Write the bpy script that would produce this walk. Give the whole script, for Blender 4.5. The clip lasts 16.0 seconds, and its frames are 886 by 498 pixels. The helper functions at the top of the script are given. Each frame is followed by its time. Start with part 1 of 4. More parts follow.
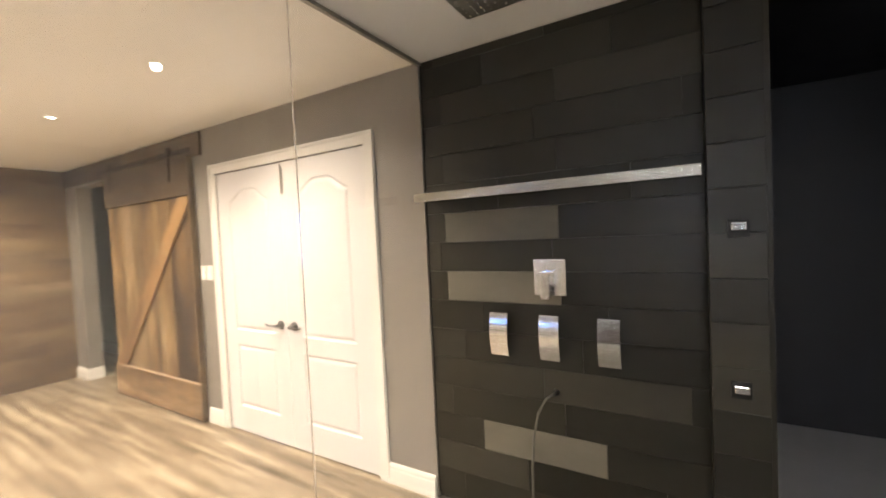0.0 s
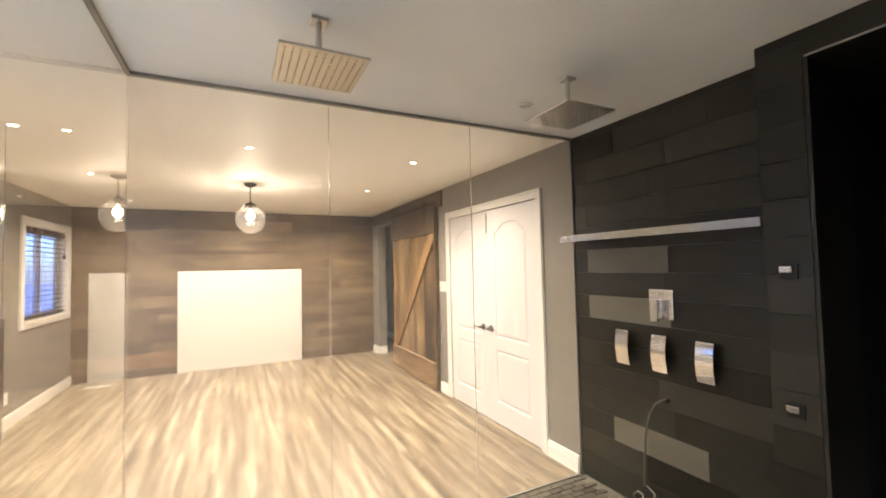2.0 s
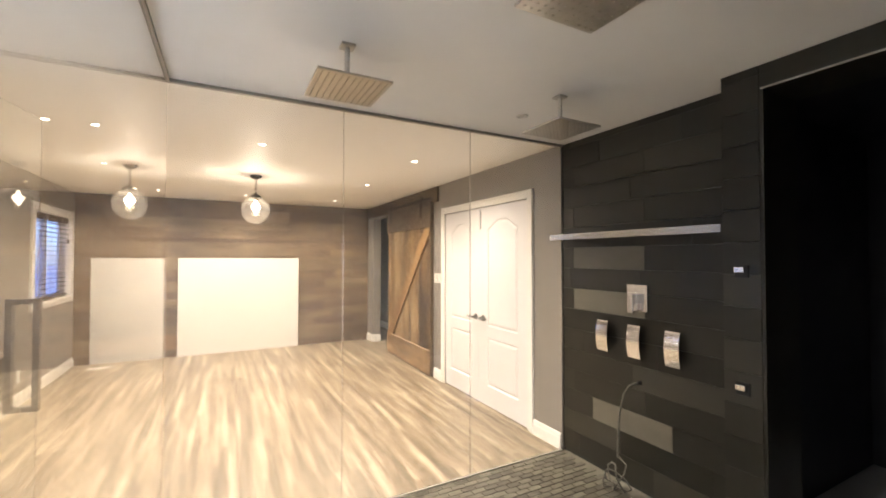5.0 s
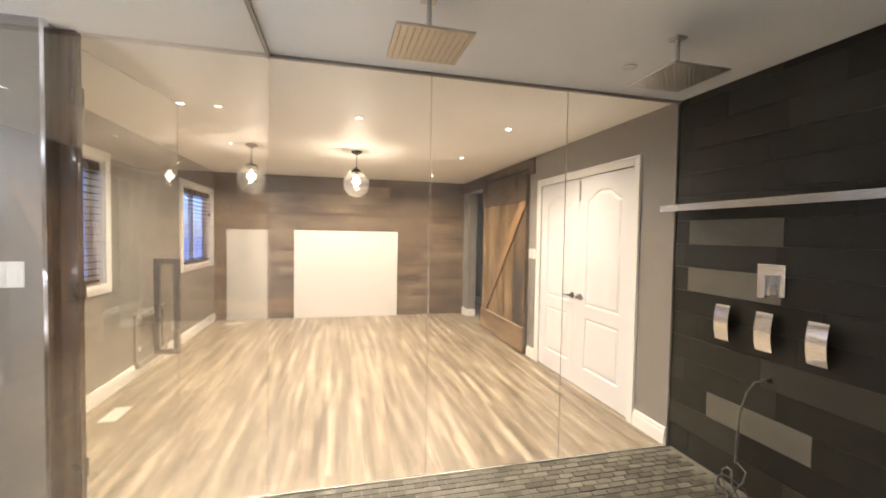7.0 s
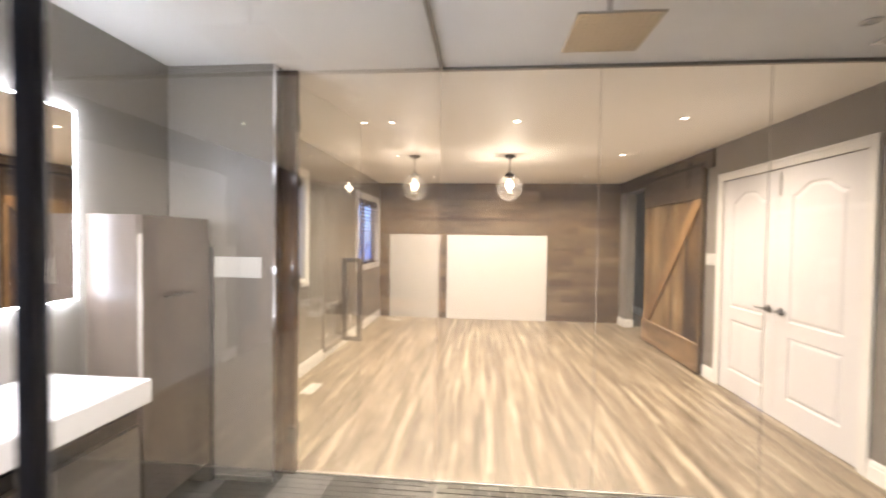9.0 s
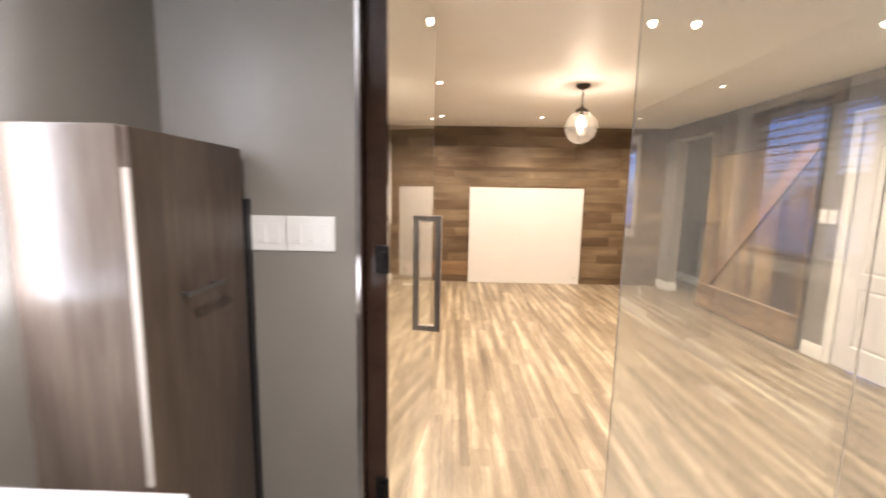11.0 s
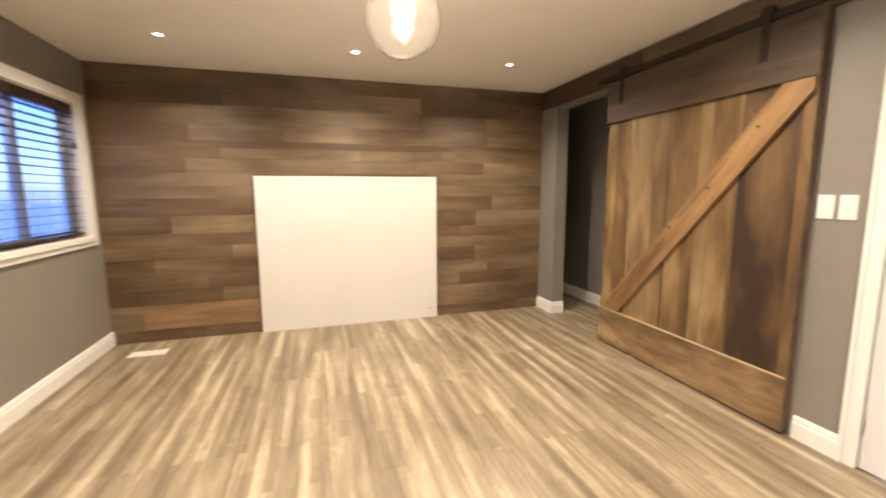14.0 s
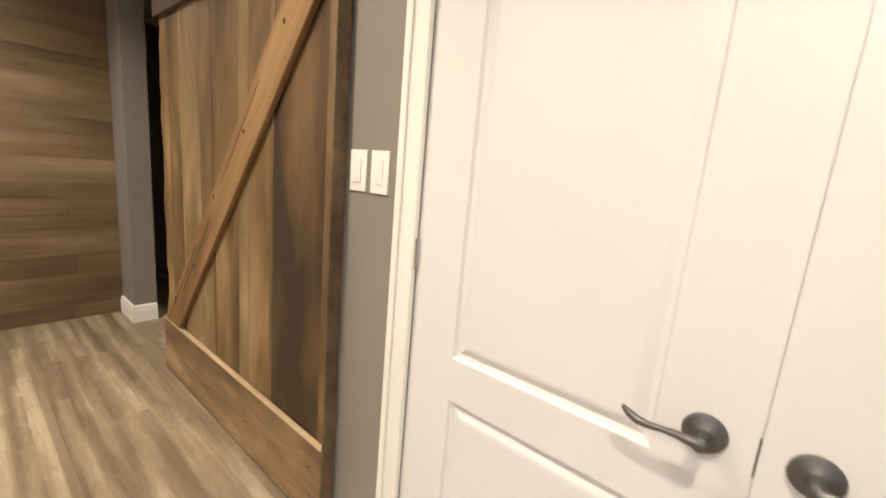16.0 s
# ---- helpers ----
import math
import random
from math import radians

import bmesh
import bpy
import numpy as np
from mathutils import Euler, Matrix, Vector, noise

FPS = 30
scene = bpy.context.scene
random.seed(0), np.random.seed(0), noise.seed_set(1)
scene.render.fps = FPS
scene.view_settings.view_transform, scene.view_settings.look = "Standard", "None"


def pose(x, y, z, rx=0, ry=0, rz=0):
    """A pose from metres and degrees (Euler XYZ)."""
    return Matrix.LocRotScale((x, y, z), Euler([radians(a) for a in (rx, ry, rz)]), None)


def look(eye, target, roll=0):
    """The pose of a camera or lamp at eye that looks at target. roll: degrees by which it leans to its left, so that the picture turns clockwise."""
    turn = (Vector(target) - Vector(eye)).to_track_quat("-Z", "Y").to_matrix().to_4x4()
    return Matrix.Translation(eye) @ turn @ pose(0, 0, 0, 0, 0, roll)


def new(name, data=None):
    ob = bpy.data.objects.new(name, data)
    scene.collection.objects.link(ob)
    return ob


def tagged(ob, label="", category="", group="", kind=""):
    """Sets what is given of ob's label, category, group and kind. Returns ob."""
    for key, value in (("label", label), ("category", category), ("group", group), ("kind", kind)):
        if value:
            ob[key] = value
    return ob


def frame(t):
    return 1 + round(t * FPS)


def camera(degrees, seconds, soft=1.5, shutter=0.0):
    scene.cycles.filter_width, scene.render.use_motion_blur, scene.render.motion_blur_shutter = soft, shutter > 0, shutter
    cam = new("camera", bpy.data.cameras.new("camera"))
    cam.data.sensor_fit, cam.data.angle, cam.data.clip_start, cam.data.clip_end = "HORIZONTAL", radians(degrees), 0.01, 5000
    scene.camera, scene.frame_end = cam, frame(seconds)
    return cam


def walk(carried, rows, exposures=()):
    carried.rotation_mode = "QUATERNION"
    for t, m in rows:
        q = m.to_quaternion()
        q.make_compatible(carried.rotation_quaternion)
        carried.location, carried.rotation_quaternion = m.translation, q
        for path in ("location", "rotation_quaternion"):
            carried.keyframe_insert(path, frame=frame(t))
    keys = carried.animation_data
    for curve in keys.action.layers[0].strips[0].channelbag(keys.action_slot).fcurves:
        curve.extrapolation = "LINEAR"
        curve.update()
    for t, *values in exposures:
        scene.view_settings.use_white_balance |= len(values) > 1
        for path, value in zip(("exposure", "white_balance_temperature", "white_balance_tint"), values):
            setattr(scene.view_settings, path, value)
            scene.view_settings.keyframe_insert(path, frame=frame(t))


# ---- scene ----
cam = camera(93.7, 16.0, soft=1.8, shutter=0.35)
PATH = [
    (0, (0.527, 0.457, 1.465), (-0.508, 2.167, 1.398), -2.7),
    (0.5, (0.761, 0.37, 1.459), (-0.599, 1.835, 1.377), -1.3),
    (1, (1.044, 0.265, 1.454), (-0.567, 1.449, 1.425), -1.2),
    (1.5, (1.315, 0.196, 1.491), (-0.42, 1.19, 1.549), -1.7),
    (2, (1.546, 0.18, 1.493), (-0.245, 1.064, 1.573), -1.2),
    (2.5, (1.657, 0.156, 1.504), (-0.132, 1.047, 1.576), -0.9),
    (3, (1.701, 0.088, 1.511), (-0.055, 1.043, 1.589), -0.8),
    (3.2, (1.704, 0.056, 1.503), (-0.037, 1.036, 1.586), -0.8),
    (5.3, (1.746, -0.013, 1.506), (-0.037, 0.893, 1.522), 0.5),
    (5.5, (1.736, -0.019, 1.504), (-0.066, 0.849, 1.505), 0.6),
    (6, (1.712, -0.022, 1.48), (-0.183, 0.619, 1.438), 0.9),
    (6.5, (1.689, 0.016, 1.473), (-0.255, 0.48, 1.407), 1.2),
    (7, (1.676, 0.102, 1.461), (-0.262, 0.59, 1.39), 1.0),
    (7.5, (1.68, 0.146, 1.467), (-0.242, 0.696, 1.399), 0.6),
    (8, (1.691, 0.173, 1.463), (-0.227, 0.737, 1.406), 0.1),
    (8.5, (1.672, 0.159, 1.467), (-0.295, 0.519, 1.416), -0.2),
    (9, (1.664, -0.027, 1.431), (-0.327, -0.208, 1.377), 0.8),
    (9.2, (1.686, -0.097, 1.448), (-0.277, -0.469, 1.375), 1.1),
    (9.7, (1.68, -0.41, 1.43), (-0.098, -1.316, 1.29), 0.8),
    (10.3, (1.31, -0.79, 1.405), (-0.519, -1.566, 1.179), 0.8),
    (10.8, (0.9, -0.91, 1.388), (-1.068, -1.152, 1.123), 0.8),
    (11.3, (0.59, -0.864, 1.394), (-1.382, -0.677, 1.118), 1.0),
    (11.5, (0.44, -0.875, 1.396), (-1.518, -0.57, 1.12), 0.2),
    (12, (-0.042, -0.786, 1.358), (-1.971, -0.316, 1.116), -1.1),
    (12.5, (-0.529, -0.703, 1.354), (-2.475, -0.328, 1.084), -2.1),
    (13, (-0.932, -0.559, 1.346), (-2.887, -0.218, 1.089), -1.2),
    (13.5, (-1.245, -0.386, 1.364), (-3.189, -0.004, 1.093), 0.5),
    (14, (-1.493, -0.071, 1.328), (-3.391, 0.5, 1.058), -0.3),
    (14.5, (-1.644, 0.352, 1.323), (-3.324, 1.389, 1.002), 0.6),
    (15, (-1.771, 0.853, 1.32), (-3.16, 2.237, 0.924), 3.9),
    (15.5, (-1.899, 1.268, 1.31), (-3.022, 2.868, 0.887), 2.7),
    (16, (-1.948, 1.583, 1.270), (-3.206, 3.092, 0.896), 5.0),
]
EXPOSURES = [(0.0, 0.72, 6200, 14), (0.5, 0.72, 6200, 14), (1.5, 0.68, 6100, 13), (3.0, 0.65, 6100, 13), (5.5, 0.66, 6050, 14), (7.0, 0.54, 6050, 14), (8.5, 0.57, 6050, 15), (9.2, 0.52, 5950, 17), (11.3, 0.32, 6200, 17),
             (12.0, 0.16, 6700, 13), (12.5, 0.12, 6800, 14), (13.0, 0.24, 6500, 13), (13.5, 0.27, 6200, 12), (14.5, 0.26, 5900, 10), (15.2, 0.10, 5750, 8), (16.0, -0.02, 5750, 9)]
walk(cam, [(t, look(eye, target, roll)) for t, eye, target, roll in PATH], EXPOSURES)

# ---- plan, in metres ----
FAR, RIGHT, LEFT, CEIL = -5.72, 2.355, -1.85, 2.40     # bedroom faces
GLASS_X, GLASS_Y = -0.73, -0.27                       # shower glass planes
BACK = 2.6                                            # bathroom end wall
PILLAR_X, PILLAR_Y = 0.57, 2.18                       # tiled pier in the shower
STUB_X0, STUB_X1, STUB_END = -0.745, -0.61, -1.20     # wall stub that carries the glass door

# ---- world and light ----
world = bpy.data.worlds.new("dusk_sky")
scene.world = world
world.use_nodes = True
wn = world.node_tree
sky = wn.nodes.new("ShaderNodeTexSky")
sky.sky_type = 'NISHITA'
sky.sun_disc = False
sky.sun_elevation = radians(38)
sky.sun_rotation = radians(-26)
dusk = wn.nodes.new("ShaderNodeMixRGB")
dusk.blend_type = 'MULTIPLY'
dusk.inputs[0].default_value = 1.0
dusk.inputs[2].default_value = (1.35, 1.95, 3.9, 1)
wn.links.new(sky.outputs[0], dusk.inputs[1])
wn.links.new(dusk.outputs[0], wn.nodes["Background"].inputs[0])
wn.nodes["Background"].inputs[1].default_value = 0.15


def lamp(name, kind, energy, color, m, **values):
    data = bpy.data.lights.new(name, kind)
    data.energy, data.color = energy, color
    for key, value in values.items():
        if key == "size":
            data.shadow_soft_size = value
        elif key == "spot":
            data.spot_size, data.spot_blend = radians(value), 0.9
        elif key == "angle":
            data.angle = radians(value)
    ob = new(name, data)
    ob.matrix_basis = m
    return ob


lamp("dusk_sun", 'SUN', 3.0, (0.55, 0.70, 1.0), look((0, 0, 5.2), (3, -6, 0)), angle=12)
WARM = (1.0, 0.805, 0.57)
POTS = [(-4.9, -1.05), (-4.9, 0.26), (-4.87, 1.545), (-3.23, -1.03), (-3.23, 1.555), (-1.82, -1.05), (-1.82, 0.255), (-1.79, 1.555)]
POT_POWER, PENDANT_POWER = 120.0, 8.5
PENDANT = (-3.25, 0.295)
for px, py in POTS:
    lamp("pot_light_lamp", 'SPOT', POT_POWER, WARM, pose(px, py, CEIL - 0.014), size=0.022, spot=150)
VANITY_LIGHT = (0.98, -1.05)
lamp("vanity_light_lamp", 'SPOT', 185.0, (1.0, 0.92, 0.82), pose(*VANITY_LIGHT, CEIL - 0.014), size=0.018, spot=160)
lamp("pendant_lamp", 'POINT', PENDANT_POWER, WARM, pose(*PENDANT, 2.055), size=0.045)

# ---- materials ----
def nodes_of(name):
    m = bpy.data.materials.new(name)
    m.use_nodes = True
    t = m.node_tree
    return m, t, t.nodes["Principled BSDF"]


def node(t, kind, **inputs):
    n = t.nodes.new(kind)
    for key, value in inputs.items():
        n.inputs[key.replace("_", " ")].default_value = value
    return n


def ramp(t, fac, stops):
    r = t.nodes.new("ShaderNodeValToRGB")
    el = r.color_ramp.elements
    while len(el) < len(stops):
        el.new(0.5)
    for e, (p, c) in zip(el, stops):
        e.position, e.color = p, (*c, 1)
    t.links.new(fac, r.inputs[0])
    return r


def math_node(t, op, a, b):
    n = t.nodes.new("ShaderNodeMath")
    n.operation = op
    for i, v in enumerate((a, b)):
        if isinstance(v, (int, float)):
            n.inputs[i].default_value = v
        else:
            t.links.new(v, n.inputs[i])
    return n.outputs[0]


def coords(t, scale, by_object=True):
    """World or object coordinates, shifted by chance for each object, scaled."""
    mp = t.nodes.new("ShaderNodeMapping")
    mp.inputs["Scale"].default_value = scale
    if by_object:
        tc, info = t.nodes.new("ShaderNodeTexCoord"), t.nodes.new("ShaderNodeObjectInfo")
        shift = t.nodes.new("ShaderNodeVectorMath")
        shift.operation = 'MULTIPLY_ADD'
        shift.inputs[1].default_value = (37.0, 53.0, 71.0)
        t.links.new(info.outputs["Random"], shift.inputs[0])
        t.links.new(tc.outputs["Object"], shift.inputs[2])
        t.links.new(shift.outputs[0], mp.inputs["Vector"])
    else:
        t.links.new(t.nodes.new("ShaderNodeNewGeometry").outputs["Position"], mp.inputs["Vector"])
    return mp.outputs[0]


def noise_tex(t, vec, scale, detail=5, rough=0.55, distort=0.0):
    n = node(t, "ShaderNodeTexNoise", Scale=scale, Detail=detail, Roughness=rough, Distortion=distort)
    t.links.new(vec, n.inputs["Vector"])
    return n.outputs["Fac"]


def bump(t, bsdf, height, strength, distance):
    b = node(t, "ShaderNodeBump", Strength=strength, Distance=distance)
    t.links.new(height, b.inputs["Height"])
    t.links.new(b.outputs[0], bsdf.inputs["Normal"])


def plain(name, color, rough=0.5, metal=0.0, vary=0.06, scale=3.0, relief=0.05, fine=120.0):
    """Paint, plaster, plastic or metal with a faint change of tone and a fine relief."""
    m, t, b = nodes_of(name)
    vec = coords(t, (1, 1, 1), False)
    broad = noise_tex(t, vec, scale, 4)
    r = ramp(t, broad, [(0.3, tuple(c * (1 - vary) for c in color)), (0.7, tuple(min(1, c * (1 + vary)) for c in color))])
    t.links.new(r.outputs[0], b.inputs["Base Color"])
    small = noise_tex(t, vec, fine, 3)
    rr = math_node(t, 'MULTIPLY_ADD', broad, 0.16)
    rr.node.inputs[2].default_value = max(0.0, rough - 0.08)
    t.links.new(rr, b.inputs["Roughness"])
    b.inputs["Metallic"].default_value = metal
    if relief:
        bump(t, b, small, relief, 0.002)
    return m


def wood(name, stops, axis, grain=14.0, stretch=14.0, spread=0.5, rough=0.5, knots=0.0, relief=0.25, low=1.2, contrast=1.25, cloud=0.8, fibre=0.55):
    """Boards: each object takes its own tone and its own piece of streaky grain. axis: the way the grain runs."""
    m, t, b = nodes_of(name)
    s = [1.0, 1.0, 1.0]
    s[axis] = 1.0 / stretch
    vec = coords(t, s)
    streak = noise_tex(t, vec, grain, 6, 0.62, 0.6)
    s2 = [1.0, 1.0, 1.0]
    s2[axis] = 0.35
    blotch = noise_tex(t, coords(t, s2), low * 3, 3, 0.5, 0.3)
    rand = t.nodes.new("ShaderNodeObjectInfo").outputs["Random"]
    a = math_node(t, 'MULTIPLY', math_node(t, 'SUBTRACT', streak, 0.5), contrast)
    c = math_node(t, 'MULTIPLY', math_node(t, 'SUBTRACT', blotch, 0.5), cloud)
    d = math_node(t, 'MULTIPLY', math_node(t, 'SUBTRACT', rand, 0.5), spread)
    tone = math_node(t, 'ADD', math_node(t, 'ADD', a, c), math_node(t, 'ADD', d, 0.5))
    fine = noise_tex(t, vec, grain * 5, 5, 0.65, 0.4)
    tone = math_node(t, 'ADD', tone, math_node(t, 'MULTIPLY', math_node(t, 'SUBTRACT', fine, 0.5), fibre))
    if knots:
        s3 = [1.0, 1.0, 1.0]
        s3[axis] = 0.45
        cell = node(t, "ShaderNodeTexVoronoi", Scale=4.2, Randomness=1.0)
        t.links.new(coords(t, s3), cell.inputs["Vector"])
        spot = node(t, "ShaderNodeMapRange", From_Min=0.04, From_Max=0.13, To_Min=knots, To_Max=0.0)
        t.links.new(math_node(t, 'ADD', cell.outputs["Distance"], math_node(t, 'MULTIPLY', streak, 0.08)), spot.inputs["Value"])
        tone = math_node(t, 'SUBTRACT', tone, spot.outputs[0])
    r = ramp(t, tone, stops)
    t.links.new(r.outputs[0], b.inputs["Base Color"])
    rr = math_node(t, 'MULTIPLY_ADD', streak, 0.25)
    rr.node.inputs[2].default_value = rough - 0.12
    t.links.new(rr, b.inputs["Roughness"])
    bump(t, b, math_node(t, 'ADD', fine, streak), relief, 0.003)
    return m


def laminate(name):
    """Wood-look floor boards: three printed strips to a board, pale and dark streaks along x, fine pores and small knots."""
    m, t, b = nodes_of(name)
    rand = t.nodes.new("ShaderNodeObjectInfo").outputs["Random"]
    wide = noise_tex(t, coords(t, (0.07, 1.0, 1.0), False), 14.0, 2, 0.45, 0.15)
    thin = noise_tex(t, coords(t, (0.11, 1.0, 1.0)), 40.0, 5, 0.65, 0.7)
    pores = noise_tex(t, coords(t, (0.05, 1.0, 1.0)), 210.0, 3, 0.6, 0.2)
    cloud = noise_tex(t, coords(t, (0.4, 1.0, 1.0)), 7.0, 4, 0.6, 0.5)
    fleck = noise_tex(t, coords(t, (0.28, 1.0, 1.0)), 34.0, 5, 0.7, 0.9)
    wobble = t.nodes.new("ShaderNodeVectorMath")
    wobble.operation = 'MULTIPLY_ADD'
    wobble.inputs[1].default_value = (0.05, 0.022, 0.0)
    t.links.new(fleck, wobble.inputs[0])
    t.links.new(coords(t, (1.0, 1.0, 1.0), False), wobble.inputs[2])
    strip = node(t, "ShaderNodeTexBrick", Color1=(0, 0, 0, 1), Color2=(1, 1, 1, 1), Scale=1.0, Mortar_Size=0.0, Bias=0.0, Brick_Width=0.83, Row_Height=0.0507)
    strip.offset, strip.offset_frequency = 0.41, 2
    t.links.new(wobble.outputs[0], strip.inputs["Vector"])
    tone = math_node(t, 'MULTIPLY', math_node(t, 'SUBTRACT', wide, 0.5), 1.25)
    tone = math_node(t, 'ADD', tone, math_node(t, 'MULTIPLY', math_node(t, 'SUBTRACT', strip.outputs["Color"], 0.5), 0.30))
    for fac, amount in ((thin, 0.30), (pores, 0.2), (cloud, 0.4), (fleck, 0.45), (rand, 0.06)):
        tone = math_node(t, 'ADD', tone, math_node(t, 'MULTIPLY', math_node(t, 'SUBTRACT', fac, 0.5), amount))
    cell = node(t, "ShaderNodeTexVoronoi", Scale=3.6, Randomness=1.0)
    t.links.new(coords(t, (0.5, 1.0, 1.0)), cell.inputs["Vector"])
    knot = node(t, "ShaderNodeMapRange", From_Min=0.03, From_Max=0.12, To_Min=0.38, To_Max=0.0)
    t.links.new(math_node(t, 'ADD', cell.outputs["Distance"], math_node(t, 'MULTIPLY', thin, 0.09)), knot.inputs["Value"])
    tone = math_node(t, 'ADD', math_node(t, 'SUBTRACT', tone, knot.outputs[0]), 0.47)
    r = ramp(t, tone, [(0.05, (0.112, 0.083, 0.052)), (0.34, (0.186, 0.144, 0.093)), (0.55, (0.258, 0.206, 0.138)), (0.75, (0.380, 0.318, 0.224)), (0.98, (0.46, 0.395, 0.285))])
    t.links.new(r.outputs[0], b.inputs["Base Color"])
    rr = math_node(t, 'MULTIPLY_ADD', thin, 0.2)
    rr.node.inputs[2].default_value = 0.27
    t.links.new(rr, b.inputs["Roughness"])
    bump(t, b, math_node(t, 'ADD', pores, thin), 0.08, 0.002)
    return m


def tile_mat(name, dark, light, rough, low=4.0, relief=0.12):
    """Stoneware: one tone for each tile by chance, with clouding and specks."""
    m, t, b = nodes_of(name)
    cloud = noise_tex(t, coords(t, (1, 1, 2.2)), low, 6, 0.6, 0.4)
    rand = t.nodes.new("ShaderNodeObjectInfo").outputs["Random"]
    tone = math_node(t, 'ADD', math_node(t, 'MULTIPLY', cloud, 0.55), math_node(t, 'MULTIPLY', rand, 0.45))
    r = ramp(t, tone, [(0.25, dark), (0.75, light)])
    t.links.new(r.outputs[0], b.inputs["Base Color"])
    b.inputs["Roughness"].default_value = rough
    b.inputs["Specular IOR Level"].default_value = 0.5 if rough < 0.3 else 0.25
    bump(t, b, noise_tex(t, coords(t, (1, 1, 1)), 60, 4), relief, 0.002)
    return m


def glass_mat(name, tint=(0.97, 0.99, 0.98), ior=1.5, rough=0.0, haze=0.0):
    m, t, b = nodes_of(name)
    b.inputs["Base Color"].default_value = (*tint, 1)
    b.inputs["Transmission Weight"].default_value = 1.0 - haze
    b.inputs["Roughness"].default_value = rough
    b.inputs["IOR"].default_value = ior
    return m


def glow(name, color, strength):
    m, t, b = nodes_of(name)
    b.inputs["Base Color"].default_value = (*color, 1)
    b.inputs["Emission Color"].default_value = (*color, 1)
    b.inputs["Emission Strength"].default_value = strength
    return m


M_PAINT = plain("grey_wall_paint", (0.220, 0.200, 0.174), 0.42, vary=0.05, relief=0.10, fine=220)
M_CEIL = plain("ceiling_paint", (0.88, 0.86, 0.82), 0.55, vary=0.02, relief=0.06)
M_WHITE = plain("white_trim_paint", (0.74, 0.73, 0.69), 0.32, vary=0.02, relief=0.03)
M_DOOR = plain("white_door_paint", (0.665, 0.657, 0.66), 0.35, vary=0.02, relief=0.06, fine=90)
M_BOARD = plain("white_board_paint", (0.66, 0.64, 0.605), 0.5, vary=0.02, relief=0.04)
M_FLOOR = laminate("laminate_floor")
M_PLANK = wood("reclaimed_wall_wood", [(0.05, (0.0502, 0.0307, 0.0153)), (0.38, (0.11, 0.0707, 0.0372)), (0.65, (0.169, 0.116, 0.064)), (0.98, (0.277, 0.207, 0.128))], 1, 7, 16, 0.12, 0.42, knots=0.25, relief=0.3, low=0.9, contrast=0.7, cloud=1.5, fibre=0.38)
M_PLANK_GREY = wood("silvered_wall_wood", [(0.05, (0.061, 0.0394, 0.0213)), (0.4, (0.129, 0.09, 0.0509)), (0.7, (0.195, 0.144, 0.0876)), (0.98, (0.317, 0.246, 0.16))], 1, 7, 16, 0.12, 0.42, knots=0.2, relief=0.3, low=0.9, contrast=0.7, cloud=1.5, fibre=0.38)
M_PLANK_DARK = wood("dark_wall_wood", [(0.05, (0.0408, 0.0242, 0.0116)), (0.5, (0.0936, 0.0594, 0.0303)), (0.98, (0.18, 0.123, 0.0698))], 1, 7, 16, 0.12, 0.42, knots=0.2, relief=0.3, low=0.9, contrast=0.7, cloud=1.4, fibre=0.38)
M_PLANK_TAN = wood("tan_wall_wood", [(0.1, (0.1275, 0.07225, 0.034)), (0.9, (0.306, 0.187, 0.0935))], 1, 16, 12, 0.3, 0.5)
M_BARN = wood("barn_door_wood", [(0.06, (0.0391, 0.0216, 0.00768)), (0.38, (0.104, 0.06, 0.0205)), (0.64, (0.166, 0.0994, 0.0367)), (0.95, (0.279, 0.192, 0.0896))], 2, 8, 7, 0.25, 0.55, knots=0.5, relief=0.4, low=1.5, contrast=0.5, cloud=2.1, fibre=0.34)
M_BARN_PALE = wood("pale_barn_wood", [(0.06, (0.0807, 0.0478, 0.0182)), (0.4, (0.157, 0.0985, 0.0409)), (0.66, (0.228, 0.155, 0.0723)), (0.95, (0.351, 0.263, 0.144))], 2, 8, 7, 0.25, 0.55, knots=0.4, relief=0.4, low=1.5, contrast=0.5, cloud=1.8, fibre=0.34)
M_BARN_DARK = wood("dark_barn_wood", [(0.06, (0.0298, 0.0154, 0.00589)), (0.38, (0.0773, 0.0431, 0.0157)), (0.64, (0.131, 0.077, 0.0305)), (0.95, (0.223, 0.149, 0.0687))], 2, 8, 7, 0.25, 0.55, knots=0.4, relief=0.4, low=1.5, contrast=0.5, cloud=2.2, fibre=0.34)
M_BRACE = wood("barn_brace_wood", [(0.1, (0.1088, 0.056, 0.01809)), (0.5, (0.2176, 0.1224, 0.0457)), (0.9, (0.3264, 0.2023, 0.08854))], 0, 13, 12, 0.3, 0.55, knots=0.5, relief=0.4, cloud=1.3)
M_RAIL = wood("barn_rail_wood", [(0.1, (0.0352, 0.0211, 0.0108)), (0.5, (0.0782, 0.0493, 0.0252)), (0.9, (0.152, 0.106, 0.0567))], 0, 13, 12, 0.4, 0.55, relief=0.4)
M_LOWRAIL = wood("barn_low_rail_wood", [(0.1, (0.0765, 0.04496, 0.02053)), (0.5, (0.1888, 0.1173, 0.05355)), (0.9, (0.3366, 0.2297, 0.1205))], 0, 13, 8, 0.3, 0.55, knots=0.4, relief=0.4, low=1.8, cloud=1.7)
